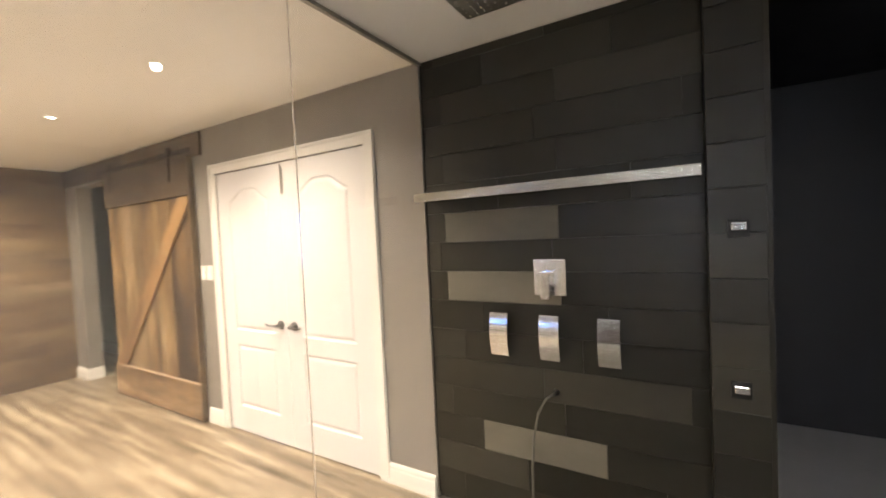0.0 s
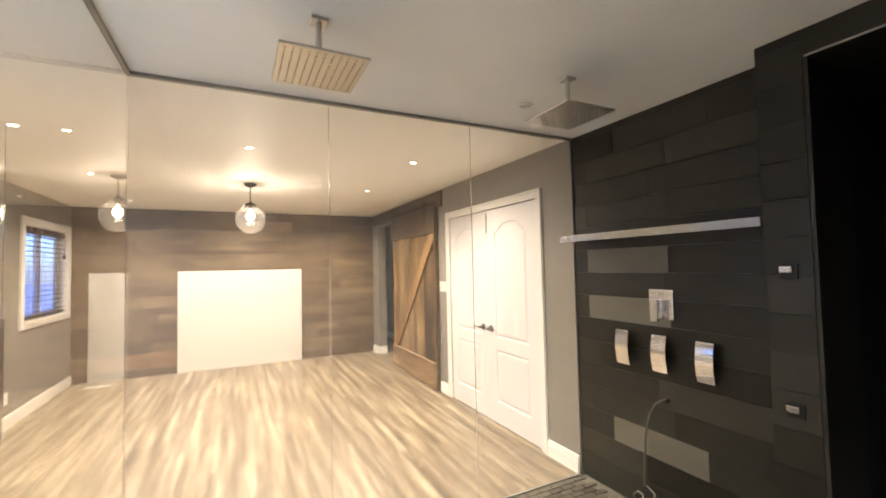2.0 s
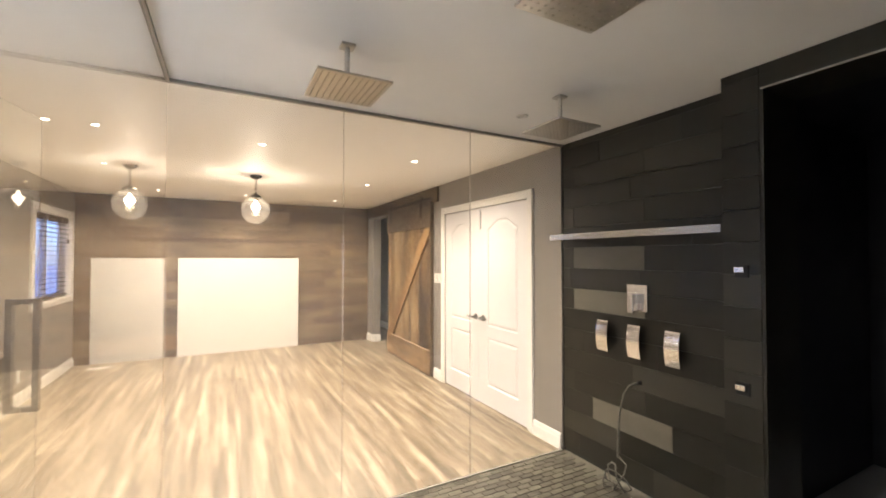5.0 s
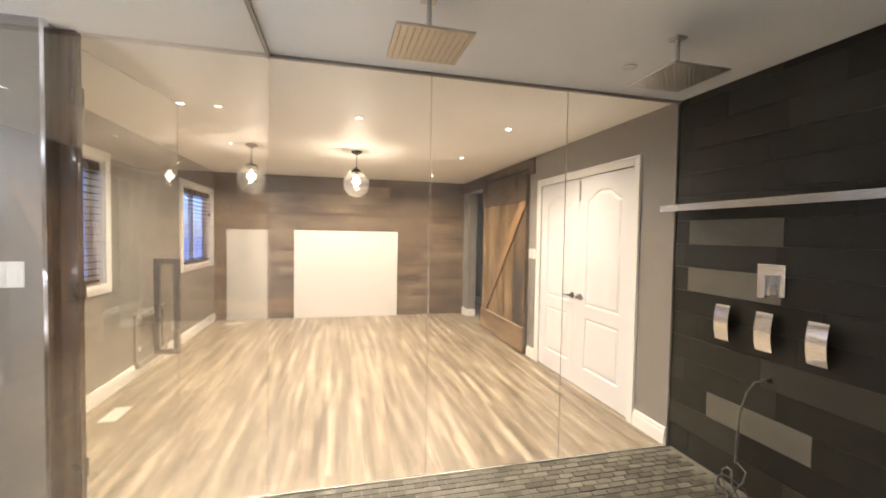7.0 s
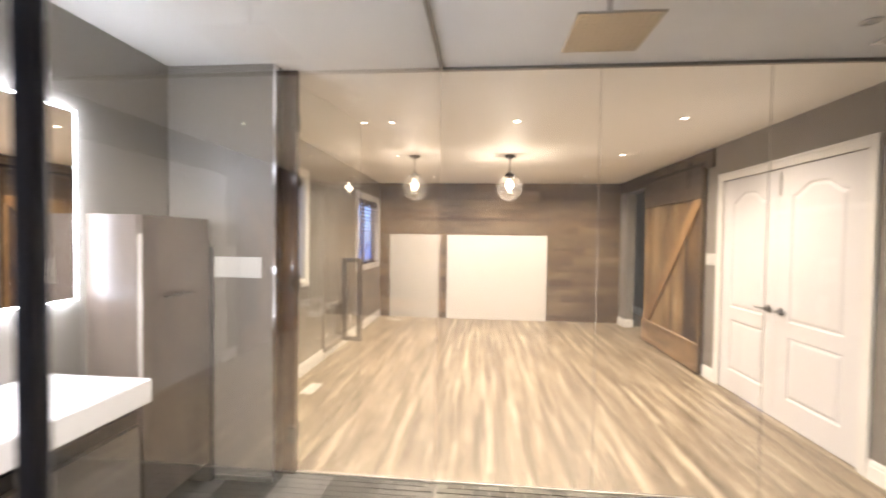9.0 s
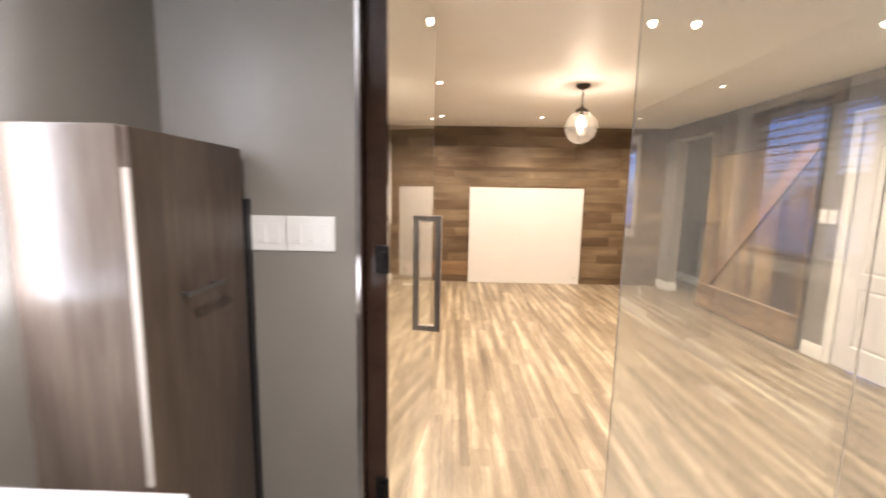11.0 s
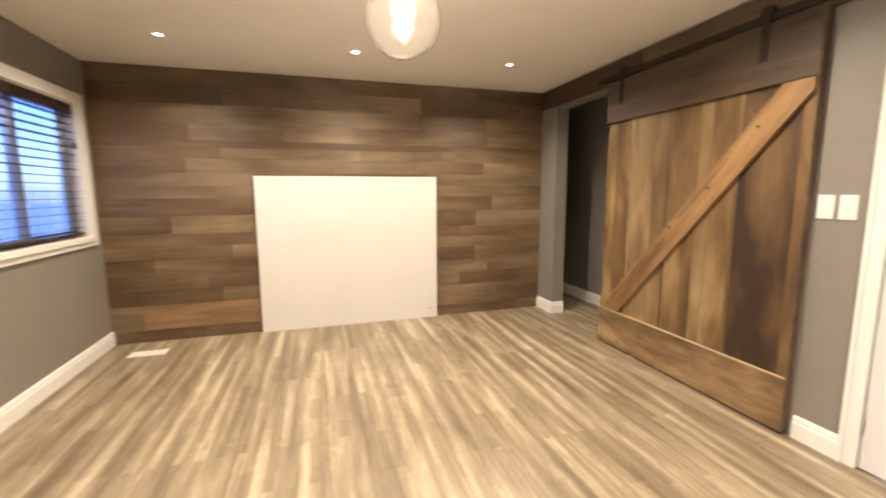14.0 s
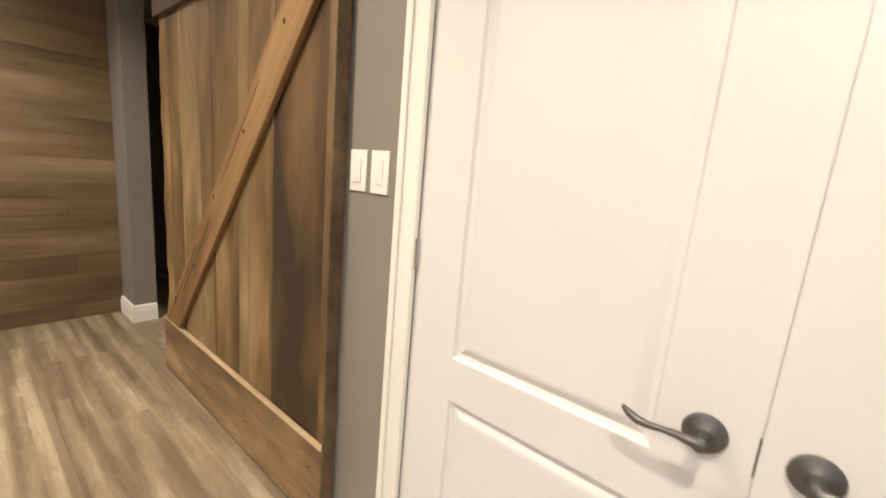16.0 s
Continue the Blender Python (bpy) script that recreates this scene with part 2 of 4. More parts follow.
M_TILE = tile_mat("dark_wall_tile", (0.0105, 0.00935, 0.00639), (0.0208, 0.0188, 0.0131), 0.36, low=2.2, relief=0.06)
M_TILE_LIGHT = tile_mat("pale_wall_tile", (0.065, 0.0598, 0.0455), (0.107, 0.0975, 0.0741), 0.40, low=2.2, relief=0.06)
M_TILE_MID = tile_mat("mid_wall_tile", (0.0156, 0.0141, 0.01), (0.0311, 0.0281, 0.0203), 0.36, low=2.2, relief=0.06)
M_GROUT = plain("dark_grout", (0.0102, 0.00936, 0.00696), 0.6)
M_GROUT_PALE = plain("pale_grout", (0.13, 0.122, 0.098), 0.8)
M_MOSAIC = tile_mat("mosaic_tile", (0.040, 0.037, 0.029), (0.105, 0.098, 0.077), 0.35, 8)
M_BATHFLOOR = tile_mat("bathroom_floor_tile", (0.07, 0.068, 0.062), (0.13, 0.125, 0.115), 0.3)
M_BLACK = plain("black_panel", (0.008, 0.008, 0.010), 0.35, relief=0.02)
M_CHROME = plain("chrome", (0.78, 0.78, 0.80), 0.12, 1.0, relief=0.0)
M_STEEL = plain("brushed_steel", (0.62, 0.60, 0.56), 0.30, 1.0, relief=0.05, fine=300)
M_SHELF = plain("satin_shelf_steel", (0.42, 0.40, 0.355), 0.24, 1.0, vary=0.03, scale=1.0, relief=0.0)
M_BRONZE = plain("dark_bronze", (0.065, 0.050, 0.038), 0.45, 0.7, relief=0.02)
M_DARKMETAL = plain("dark_door_metal", (0.15, 0.145, 0.14), 0.42, 0.85, relief=0.02)
M_IRON = plain("black_iron", (0.02, 0.019, 0.018), 0.5, 0.7)
M_BROWNIRON = plain("brown_iron", (0.034, 0.024, 0.016), 0.6, 0.5, vary=0.2)
M_GLASS = glass_mat("shower_glass", (0.96, 0.975, 0.965), haze=0.042)
M_GLOBE = glass_mat("globe_glass", (1.0, 0.99, 0.97), 1.45, 0.04, 0.013)
M_PANE = glass_mat("window_glass", (0.95, 0.97, 1.0), 1.45)
M_JOINT = glass_mat("clear_silicone", (0.97, 0.97, 0.95), 1.42, 0.2, 0.10)
M_CHANNEL = plain("glass_channel", (0.30, 0.28, 0.245), 0.45, 0.5)
M_BULB = glow("bulb_glow", (1.0, 0.82, 0.56), 28.0)
M_POT = glow("pot_lens", (1.0, 0.86, 0.62), 30.0)
M_UNLIT = plain("unlit_lens", (0.55, 0.53, 0.48), 0.3)
M_BLIND = plain("dark_blind_wood", (0.035, 0.022, 0.016), 0.27, vary=0.2)
M_PVC = plain("white_window_frame", (0.72, 0.74, 0.76), 0.35)
M_COUNTER = plain("white_basin_stone", (0.85, 0.85, 0.85), 0.18, vary=0.01, relief=0.0)
M_CABINET = wood("cabinet_veneer", [(0.1, (0.038, 0.027, 0.020)), (0.5, (0.082, 0.060, 0.045)), (0.9, (0.15, 0.116, 0.090))], 2, 12, 10, 0.2, 0.38, relief=0.1)
M_VANITY = wood("vanity_veneer", [(0.1, (0.06, 0.052, 0.044)), (0.9, (0.15, 0.13, 0.11))], 0, 12, 10, 0.2, 0.4, relief=0.1)
M_EDGE = plain("pale_edge_band", (0.46, 0.42, 0.37), 0.4)
M_MIRROR = plain("mirror_silver", (0.9, 0.9, 0.9), 0.08, 1.0, relief=0.0, vary=0.0)
bpy.data.materials["mirror_silver"].node_tree.nodes["Principled BSDF"].inputs["Roughness"].default_value = 0.0
for link in list(M_MIRROR.node_tree.links):
    if link.to_socket.name == "Roughness":
        M_MIRROR.node_tree.links.remove(link)
M_LED = glow("mirror_light_strip", (0.90, 0.95, 1.0), 54.0)
M_HOSE = plain("pale_plastic_hose", (0.085, 0.080, 0.066), 0.4)
M_SEAL = plain("dark_glass_seal", (0.030, 0.038, 0.066), 0.25, relief=0.02)
M_RAW = wood("raw_split_wood", [(0.1, (0.22, 0.14, 0.07)), (0.9, (0.46, 0.34, 0.21))], 0, 13, 12, 0.3, 0.6, relief=0.4)
M_PALEFLOOR = plain("pale_stone_floor", (0.40, 0.40, 0.41), 0.5, vary=0.06)
M_HANDLE = plain("dark_brushed_steel", (0.36, 0.345, 0.335), 0.30, 1.0, relief=0.05, fine=300)
# near-black that stands in for the missing light beyond the shower doorway
M_ROOMSHADE = plain("dark_room_shade", (0.013, 0.013, 0.018), 0.5)
M_GLASS_SIDE = glass_mat("divider_glass", (0.955, 0.97, 0.955), haze=0.012)
M_GLASS_DOOR = glass_mat("door_glass", haze=0.008)
M_JAMB = tile_mat("dark_jamb_tile", (0.026, 0.013, 0.010), (0.060, 0.034, 0.023), 0.07)
jt = M_JAMB.node_tree
bump(jt, jt.nodes["Principled BSDF"], noise_tex(jt, coords(jt, (1, 1, 0.03), False), 90, 3), 0.25, 0.002)
M_SNOW = plain("snowy_ground", (0.36, 0.38, 0.42), 0.8, vary=0.1)
M_SIDING = plain("house_siding", (0.20, 0.20, 0.21), 0.6)
M_ROOF = plain("house_roof", (0.07, 0.07, 0.075), 0.8)
M_FENCE = plain("fence_wood", (0.32, 0.32, 0.33), 0.8)
M_DARKPANE = plain("house_window_pane", (0.05, 0.06, 0.08), 0.1)

# ---- building helpers ----
def box(bm, x0, x1, y0, y1, z0, z1, bevel=0.0):
    vs = [bm.verts.new((x, y, z)) for x in (x0, x1) for y in (y0, y1) for z in (z0, z1)]
    fs = [bm.faces.new([vs[i] for i in f]) for f in ((0, 1, 3, 2), (4, 6, 7, 5), (0, 4, 5, 1), (2, 3, 7, 6), (0, 2, 6, 4), (1, 5, 7, 3))]
    if bevel:
        edges = list({e for f in fs for e in f.edges})
        bmesh.ops.bevel(bm, geom=edges, offset=bevel, segments=2, affect='EDGES', profile=0.5)


def boxes(*rows, bevel=0.0):
    bm = bmesh.new()
    for r in rows:
        box(bm, *r, bevel=bevel)
    return bm


def rings(bm, profile, n=24, m=None):
    """A turned shape: (radius, z) from bottom to top, closed at both ends where the radius is above nought."""
    m = m or Matrix()
    loops = []
    for r, z in profile:
        loops.append([bm.verts.new(m @ Vector((r * math.cos(2 * math.pi * k / n), r * math.sin(2 * math.pi * k / n), z))) for k in range(n)])
    for a, b in zip(loops, loops[1:]):
        for k in range(n):
            bm.faces.new((a[k], a[(k + 1) % n], b[(k + 1) % n], b[k]))
    bm.faces.new(loops[0][::-1])
    bm.faces.new(loops[-1])


def turned(profile, n=24, m=None):
    bm = bmesh.new()
    rings(bm, profile, n, m)
    return bm


def tube(points, radius, n=8):
    """A round bar along points."""
    bm = bmesh.new()
    pts = [Vector(p) for p in points]
    loops = []
    up = Vector((0.3, 0.2, 0.93)).normalized()
    for i, p in enumerate(pts):
        d = (pts[min(i + 1, len(pts) - 1)] - pts[max(i - 1, 0)]).normalized()
        a = d.cross(up).normalized()
        b = d.cross(a)
        r = radius[i] if isinstance(radius, (list, tuple)) else radius
        loops.append([bm.verts.new(p + r * (math.cos(2 * math.pi * k / n) * a + math.sin(2 * math.pi * k / n) * b)) for k in range(n)])
    for a, b in zip(loops, loops[1:]):
        for k in range(n):
            bm.faces.new((a[k], a[(k + 1) % n], b[(k + 1) % n], b[k]))
    bm.faces.new(loops[0][::-1])
    bm.faces.new(loops[-1])
    return bm


def mesh_of(name, bm, material, smooth=False):
    bmesh.ops.recalc_face_normals(bm, faces=bm.faces)
    me = bpy.data.meshes.new(name)
    bm.to_mesh(me)
    bm.free()
    me.materials.append(material)
    if smooth:
        for p in me.polygons:
            p.use_smooth = True
        me.set_sharp_from_angle(angle=radians(40))
    return me


def part(name, bm, material, parent, label="", smooth=False):
    ob = new(name, mesh_of(name, bm, material, smooth))
    ob.parent = parent
    if label:
        tagged(ob, label)
    return ob


def thing(name, at, label, category, group="", kind=""):
    ob = new(name)
    ob.empty_display_size = 0.1
    ob.location = at
    return tagged(ob, label, category, group, kind)


def structure(name, bm, material, label, category):
    return tagged(new(name, mesh_of(name, bm, material)), label, category, kind="structure")


def single(name, bm, material, label, category, at=(0, 0, 0), group="", kind="", smooth=False):
    ob = new(name, mesh_of(name, bm, material, smooth))
    ob.location = at
    return tagged(ob, label, category, group, kind)


def wall_with_holes(name, along, a0, a1, d0, d1, z0, z1, holes, material, label):
    """A wall along x or y from a0 to a1, between the depths d0 and d1, cut by holes (a0, a1, z0, z1) that do not overlap along it."""
    bm = bmesh.new()

    def put(u0, u1, w0, w1):
        if u1 - u0 > 1e-4 and w1 - w0 > 1e-4:
            if along == "x":
                box(bm, u0, u1, d0, d1, w0, w1)
            else:
                box(bm, d0, d1, u0, u1, w0, w1)
    at = a0
    for h0, h1, hz0, hz1 in sorted(holes):
        put(at, h0, z0, z1)
        put(h0, h1, z0, hz0)
        put(h0, h1, hz1, z1)
        at = h1
    put(at, a1, z0, z1)
    return structure(name, bm, material, label, "wall")


# ---- setting: walls, floors, ceiling ----
WIN = [(-5.63, -4.22), (-2.545, -1.135)]
WIN_Z = (0.91, 2.11)
CASE = 0.085
NICHE = (-3.63, -3.02, 0.14, 0.57)
DD = (-2.755, -1.065, 2.10)
DCASE = 0.075
OPEN = (-5.42, -4.42, 2.19)
TH = 0.14

wall_with_holes("wall_left", "x", FAR - TH, BACK + TH, LEFT - TH, LEFT, 0, CEIL,
                [(a + CASE, b - CASE, WIN_Z[0] + CASE, WIN_Z[1] - CASE) for a, b in WIN] + [NICHE],
                M_PAINT, "warm grey painted drywall with two windows and a niche")
structure("niche_back", boxes((NICHE[0] - 0.03, NICHE[1] + 0.03, LEFT - TH - 0.02, LEFT - 0.085, NICHE[2] - 0.03, NICHE[3] + 0.03)), M_PAINT, "grey painted back of the low wall niche", "wall")
wall_with_holes("wall_right", "x", FAR - TH, GLASS_X, RIGHT, RIGHT + TH, 0, CEIL,
                [(OPEN[0], OPEN[1], 0, OPEN[2]), (DD[0] + DCASE, DD[1] - DCASE, 0, DD[2] - DCASE)],
                M_PAINT, "warm grey painted drywall with doorways")
structure("wall_far", boxes((FAR - TH, FAR - 0.02, LEFT, RIGHT, 0, CEIL)), M_IRON, "dark backing wall behind reclaimed planks", "wall")
structure("wall_tiled", boxes((GLASS_X, PILLAR_X, 2.385, 2.5, 0, CEIL)), M_GROUT, "dark grouted shower wall behind plank tiles", "wall")
structure("wall_pier", boxes((PILLAR_X + 0.012, 0.735, PILLAR_Y + 0.012, 2.5, 0, CEIL)), M_GROUT, "dark grouted shower pier", "wall")
wall_with_holes("wall_shower", "x", 0.735, BACK + TH, PILLAR_Y + 0.004, 2.5, 0, CEIL, [(0.75, 2.0, 0, 2.285)], M_TILE, "dark tiled shower wall with a doorway")
# unlit room: its shade is put into the wall and ceiling colour
structure("wall_dark_room", boxes((0.5, 2.5, 4.2, 4.3, 0, CEIL)), M_ROOMSHADE, "wall of the unlit room, its darkness put into the colour", "wall")
structure("wall_dark_room_side", boxes((0.4, 0.5, 2.5, 4.3, 0, CEIL)), M_ROOMSHADE, "side wall of the unlit room, its darkness put into the colour", "wall")
structure("wall_dark_room_end", boxes((2.5, 2.6, 2.5, 4.3, 0, CEIL)), M_ROOMSHADE, "end wall of the unlit room, its darkness put into the colour", "wall")
structure("floor_dark_room", boxes((0.4, 2.6, 2.4, 4.3, -0.06, -0.002)), M_PALEFLOOR, "pale grey floor of the unlit room", "floor")
# black sheet added under the white ceiling so the room stays dark
structure("ceiling_dark_room", boxes((0.5, 2.5, 2.5, 4.2, CEIL - 0.02, CEIL + 0.1)), M_ROOMSHADE, "ceiling of the unlit room, its darkness put into the colour", "ceiling")
structure("wall_back", boxes((BACK, BACK + TH, LEFT, PILLAR_Y, 0, CEIL)), M_PAINT, "grey painted bathroom end wall", "wall")
structure("wall_stub", boxes((STUB_X0, STUB_X1, LEFT, STUB_END - 0.012, 0, CEIL)), M_PAINT, "grey painted wall stub beside the glass door", "wall")
structure("wall_hall_back", boxes((-7.0, -3.6, 3.05, 3.15, 0, CEIL)), M_PAINT, "dim grey painted hall wall", "wall")
structure("wall_hall_end", boxes((-3.7, -3.6, RIGHT + TH, 3.05, 0, CEIL)), M_PAINT, "dim grey painted hall end wall", "wall")
structure("wall_hall_side", boxes((-7.1, -7.0, RIGHT, 3.15, 0, CEIL), (-7.0, FAR - TH, RIGHT, RIGHT + TH, 0, CEIL)), M_PAINT, "dim grey painted hall side wall", "wall")
structure("wall_closet", boxes((-2.9, -0.9, 3.0, 3.1, 0, CEIL)), M_PAINT, "grey painted wall behind the closed double door", "wall")
structure("ceiling", boxes((-7.1, BACK + TH, LEFT - TH, 3.15, CEIL, CEIL + 0.12)), M_CEIL, "smooth off-white painted ceiling", "ceiling")
floor = structure("floor", boxes((-7.1, GLASS_X, LEFT - 0.002, 3.15, -0.06, -0.012)), M_IRON, "grey-brown wood-look laminate plank floor", "floor")
shower_floor = structure("floor_shower", boxes((GLASS_X, BACK, GLASS_Y, 2.4, -0.06, -0.0055)), M_GROUT_PALE, "dark stone mosaic shower floor with pale grout", "floor")
bath_floor = structure("floor_bathroom", boxes((GLASS_X, BACK, LEFT - 0.002, GLASS_Y, -0.06, -0.004)), M_GROUT, "dark grey tiled bathroom floor", "floor")
structure("threshold", boxes((GLASS_X - 0.012, GLASS_X + 0.012, STUB_END, 2.35, -0.01, 0.006), bevel=0.002), M_STEEL, "thin metal floor strip under the glass", "trim")


def baseboard(name, along, a0, a1, d, out):
    """A white moulded skirting; d: the wall's face, out: +1 or -1, the way it faces."""
    prof = [(0, 0), (0.016, 0), (0.016, 0.085), (0.012, 0.095), (0.012, 0.108), (0.007, 0.122), (0, 0.125)]
    bm = bmesh.new()
    ends = []
    for a in (a0, a1):
        ends.append([bm.verts.new((a, d + out * o, z) if along == "x" else (d + out * o, a, z)) for o, z in prof])
    n = len(prof)
    for k in range(n):
        bm.faces.new((ends[0][k], ends[0][(k + 1) % n], ends[1][(k + 1) % n], ends[1][k]))
    bm.faces.new(ends[0])
    bm.faces.new(ends[1][::-1])
    return structure(name, bm, M_WHITE, "white painted moulded baseboard", "baseboard")


baseboard("baseboard", "x", FAR, STUB_X0, LEFT, 1)
baseboard("baseboard", "x", DD[1], GLASS_X - 0.012, RIGHT, -1)
baseboard("baseboard", "x", -2.995 + 0.03, DD[0], RIGHT, -1)
baseboard("baseboard", "x", FAR, OPEN[0] + 0.016, RIGHT, -1)
baseboard("baseboard", "y", RIGHT, RIGHT + TH, OPEN[0], 1)
baseboard("baseboard", "x", -7.0, -3.7, 3.05, -1)

# ---- windows with blinds ----
def window(name, x0, x1):
    """A white cased window in the left wall: casing, sill, sliding sashes and panes."""
    z0, z1 = WIN_Z
    cx = (x0 + x1) / 2
    ob = thing(name, (cx, LEFT, z0), "white cased sliding window with dusk outside", "window", kind="structure")
    w = (x1 - x0) / 2
    h = z1 - z0
    i, o = w - CASE, 0.02
    part("casing", boxes((-w, -i, -0.002, o, 0, h), bevel=0.004), M_WHITE, ob)
    part("casing", boxes((i, w, -0.002, o, 0, h), bevel=0.004), M_WHITE, ob)
    part("casing", boxes((-i, i, -0.002, o - 0.001, h - CASE, h), bevel=0.004), M_WHITE, ob)
    part("window_sill", boxes((-i, i, -0.13, o + 0.012, 0.04, CASE - 0.002), (-i, i, -0.002, o - 0.002, 0, 0.038), bevel=0.004), M_WHITE, ob)
    part("reveal", boxes((-i - 0.004, -i + 0.008, -0.13, 0, CASE, h - CASE), (i - 0.008, i + 0.004, -0.13, 0, CASE, h - CASE), (-i + 0.008, i - 0.008, -0.13, 0, h - CASE - 0.008, h - CASE + 0.004)), M_WHITE, ob)
    za, zb = CASE, h - CASE - 0.008
    for s0, s1, y in ((-i + 0.008, 0.03, -0.125), (-0.03, i - 0.008, -0.10)):
        f = 0.045
        fr = part("window_frame", boxes((s0, s0 + f, y, y + 0.03, za, zb), (s1 - f, s1, y, y + 0.03, za, zb), (s0 + f, s1 - f, y, y + 0.03, za, za + f), (s0 + f, s1 - f, y, y + 0.03, zb - f, zb), bevel=0.003), M_PVC, ob)
        p = part("pane", boxes((s0 + f, s1 - f, y + 0.012, y + 0.016, za + f, zb - f)), M_PANE, fr)
        p.visible_shadow = False
    return ob


def blind(x0, x1, tilt):
    """A dark slatted blind that hangs in the window's reveal."""
    z0, z1 = WIN_Z[0] + CASE, WIN_Z[1] - CASE - 0.008
    w = (x1 - x0) / 2 - CASE - 0.02
    ob = thing("window_blind", ((x0 + x1) / 2, LEFT - 0.045, z0), "dark brown wooden slatted blind lowered in the window", "blind", "window blinds")
    h = z1 - z0
    part("valance", boxes((-w - 0.005, w + 0.005, -0.022, 0.03, h - 0.075, h), bevel=0.004), M_BLIND, ob)
    part("bottom_rail", boxes((-w, w, -0.025, 0.025, 0.012, 0.032), bevel=0.004), M_BLIND, ob)
    slat = mesh_of("slat", boxes((-w, w, -0.029, 0.029, -0.0015, 0.0015)), M_BLIND)
    z, k = 0.07, 0
    while z < h - 0.08:
        s = new("slat", slat)
        s.parent = ob
        s.matrix_basis = pose(0.004 * math.sin(k * 2.4), 0, z, tilt + 1.5 * math.sin(k * 1.7), 0, 0)
        z, k = z + 0.057, k + 1
    for u in (-w * 0.72, 0.0, w * 0.72):
        part("cord", boxes((u - 0.001, u + 0.001, 0.025, 0.027, 0.03, h - 0.07), (u - 0.001, u + 0.001, -0.027, -0.025, 0.03, h - 0.07)), M_BLIND, ob)
    if x0 < -4:
        part("cord_tassel", turned([(0.004, 0.0), (0.016, 0.008), (0.017, 0.03), (0.007, 0.055), (0.003, 0.06)], 12, pose(-w * 0.93, 0.036, h - 0.34)), M_BLIND, ob, smooth=True)
        part("lift_cord", tube([(-w * 0.93, 0.036, h - 0.07), (-w * 0.93, 0.036, h - 0.285)], 0.0016, 6), M_BLIND, ob)
    part("tilt_wand", tube([(w * 0.9, 0.03, h - 0.08), (w * 0.9, 0.032, h - 0.55)], 0.004), M_BLIND, ob)
    return ob


for k, (a, b) in enumerate(WIN):
    window(f"window_{k + 1}", a, b)
    blind(a, b, 2)

# low niche with its painted frame, and the plug in it
n0, n1, m0, m1 = NICHE
fr = thing("niche_frame", (n0, LEFT, m0), "grey painted frame round a low wall niche", "frame", kind="structure")
nw, nh = n1 - n0, m1 - m0
part("frame_rail", boxes((-0.055, nw + 0.055, -0.082, 0.03, nh - 0.004, nh + 0.045), bevel=0.003), M_PAINT, fr)
part("frame_rail", boxes((-0.055, nw + 0.055, -0.082, 0.045, -0.06, 0.004), bevel=0.006), M_PAINT, fr)
part("frame_post", boxes((-0.05, 0.004, -0.08, 0.022, 0, nh), bevel=0.003), M_PAINT, fr)
part("frame_post", boxes((nw - 0.004, nw + 0.05, -0.08, 0.022, 0, nh), bevel=0.003), M_PAINT, fr)
single("pipe_cap", turned([(0.012, 0), (0.022, 0.004), (0.024, 0.02), (0.018, 0.03), (0.008, 0.034)], 16, pose(0, 0, 0, -90)), M_WHITE, "small white plastic cap on the niche back", "cap", (n0 + 0.38, LEFT - 0.0855, m0 + 0.07), smooth=True)
single("knob_hole_cover", turned([(0.02, 0), (0.02, 0.004), (0.012, 0.006)], 16, pose(0, 0, 0, -90)), M_PAINT, "small grey painted cover on the niche back", "cover", (n0 + 0.33, LEFT - 0.0855, m0 + 0.27), smooth=True)


def outlet_plate(at, turn, w, h, gangs, label):
    """A wall plate with rocker switches or sockets; it faces local +y."""
    ob = thing("wall_switch", at, label, "switch", "wall switches")
    ob.rotation_euler = (0, 0, radians(turn))
    part("plate", boxes((-w / 2, w / 2, -0.001, 0.006, -h / 2, h / 2), bevel=0.002), M_WHITE, ob)
    for g in range(gangs):
        u = (g - (gangs - 1) / 2) * 0.046
        part("rocker", boxes((u - 0.016, u + 0.016, 0.005, 0.010, -0.033, 0.033), bevel=0.0015), M_WHITE, ob)
        part("indicator", boxes((u - 0.006, u + 0.006, 0.0095, 0.0112, -0.024, -0.0215)), M_UNLIT, ob)
    return ob


outlet_plate((-2.932, RIGHT, 1.247), 180, 0.072, 0.118, 1, "white dimmer switch plate on grey wall")
outlet_plate((-2.838, RIGHT, 1.247), 180, 0.072, 0.118, 1, "white dimmer switch plate on grey wall")
outlet_plate((STUB_X1, -1.366, 1.245), -90, 0.164, 0.118, 3, "white three-gang switch plate on wall stub")
outlet_plate((STUB_X1, -1.509, 1.245), -90, 0.115, 0.118, 2, "white two-gang switch plate on wall stub")
outlet_plate((-3.99, LEFT, 0.29), 0, 0.072, 0.118, 1, "white socket plate low on grey wall")

# ---- double door ----
def panel_loop(x0, x1, z0, z1, rise, inset, n=14):
    """Outline of a moulded door panel whose top may rise in a flat arch."""
    pts = [(x0 + inset, z0 + inset), (x1 - inset, z0 + inset)]
    for k in range(n + 1):
        u = k / n
        s = max(0.0, min(1.0, (1 - abs(2 * u - 1)) / 0.75))
        pts.append((x1 - inset + u * (x0 - x1 + 2 * inset), z1 - inset + rise * (3 * s * s - 2 * s ** 3)))
    return pts


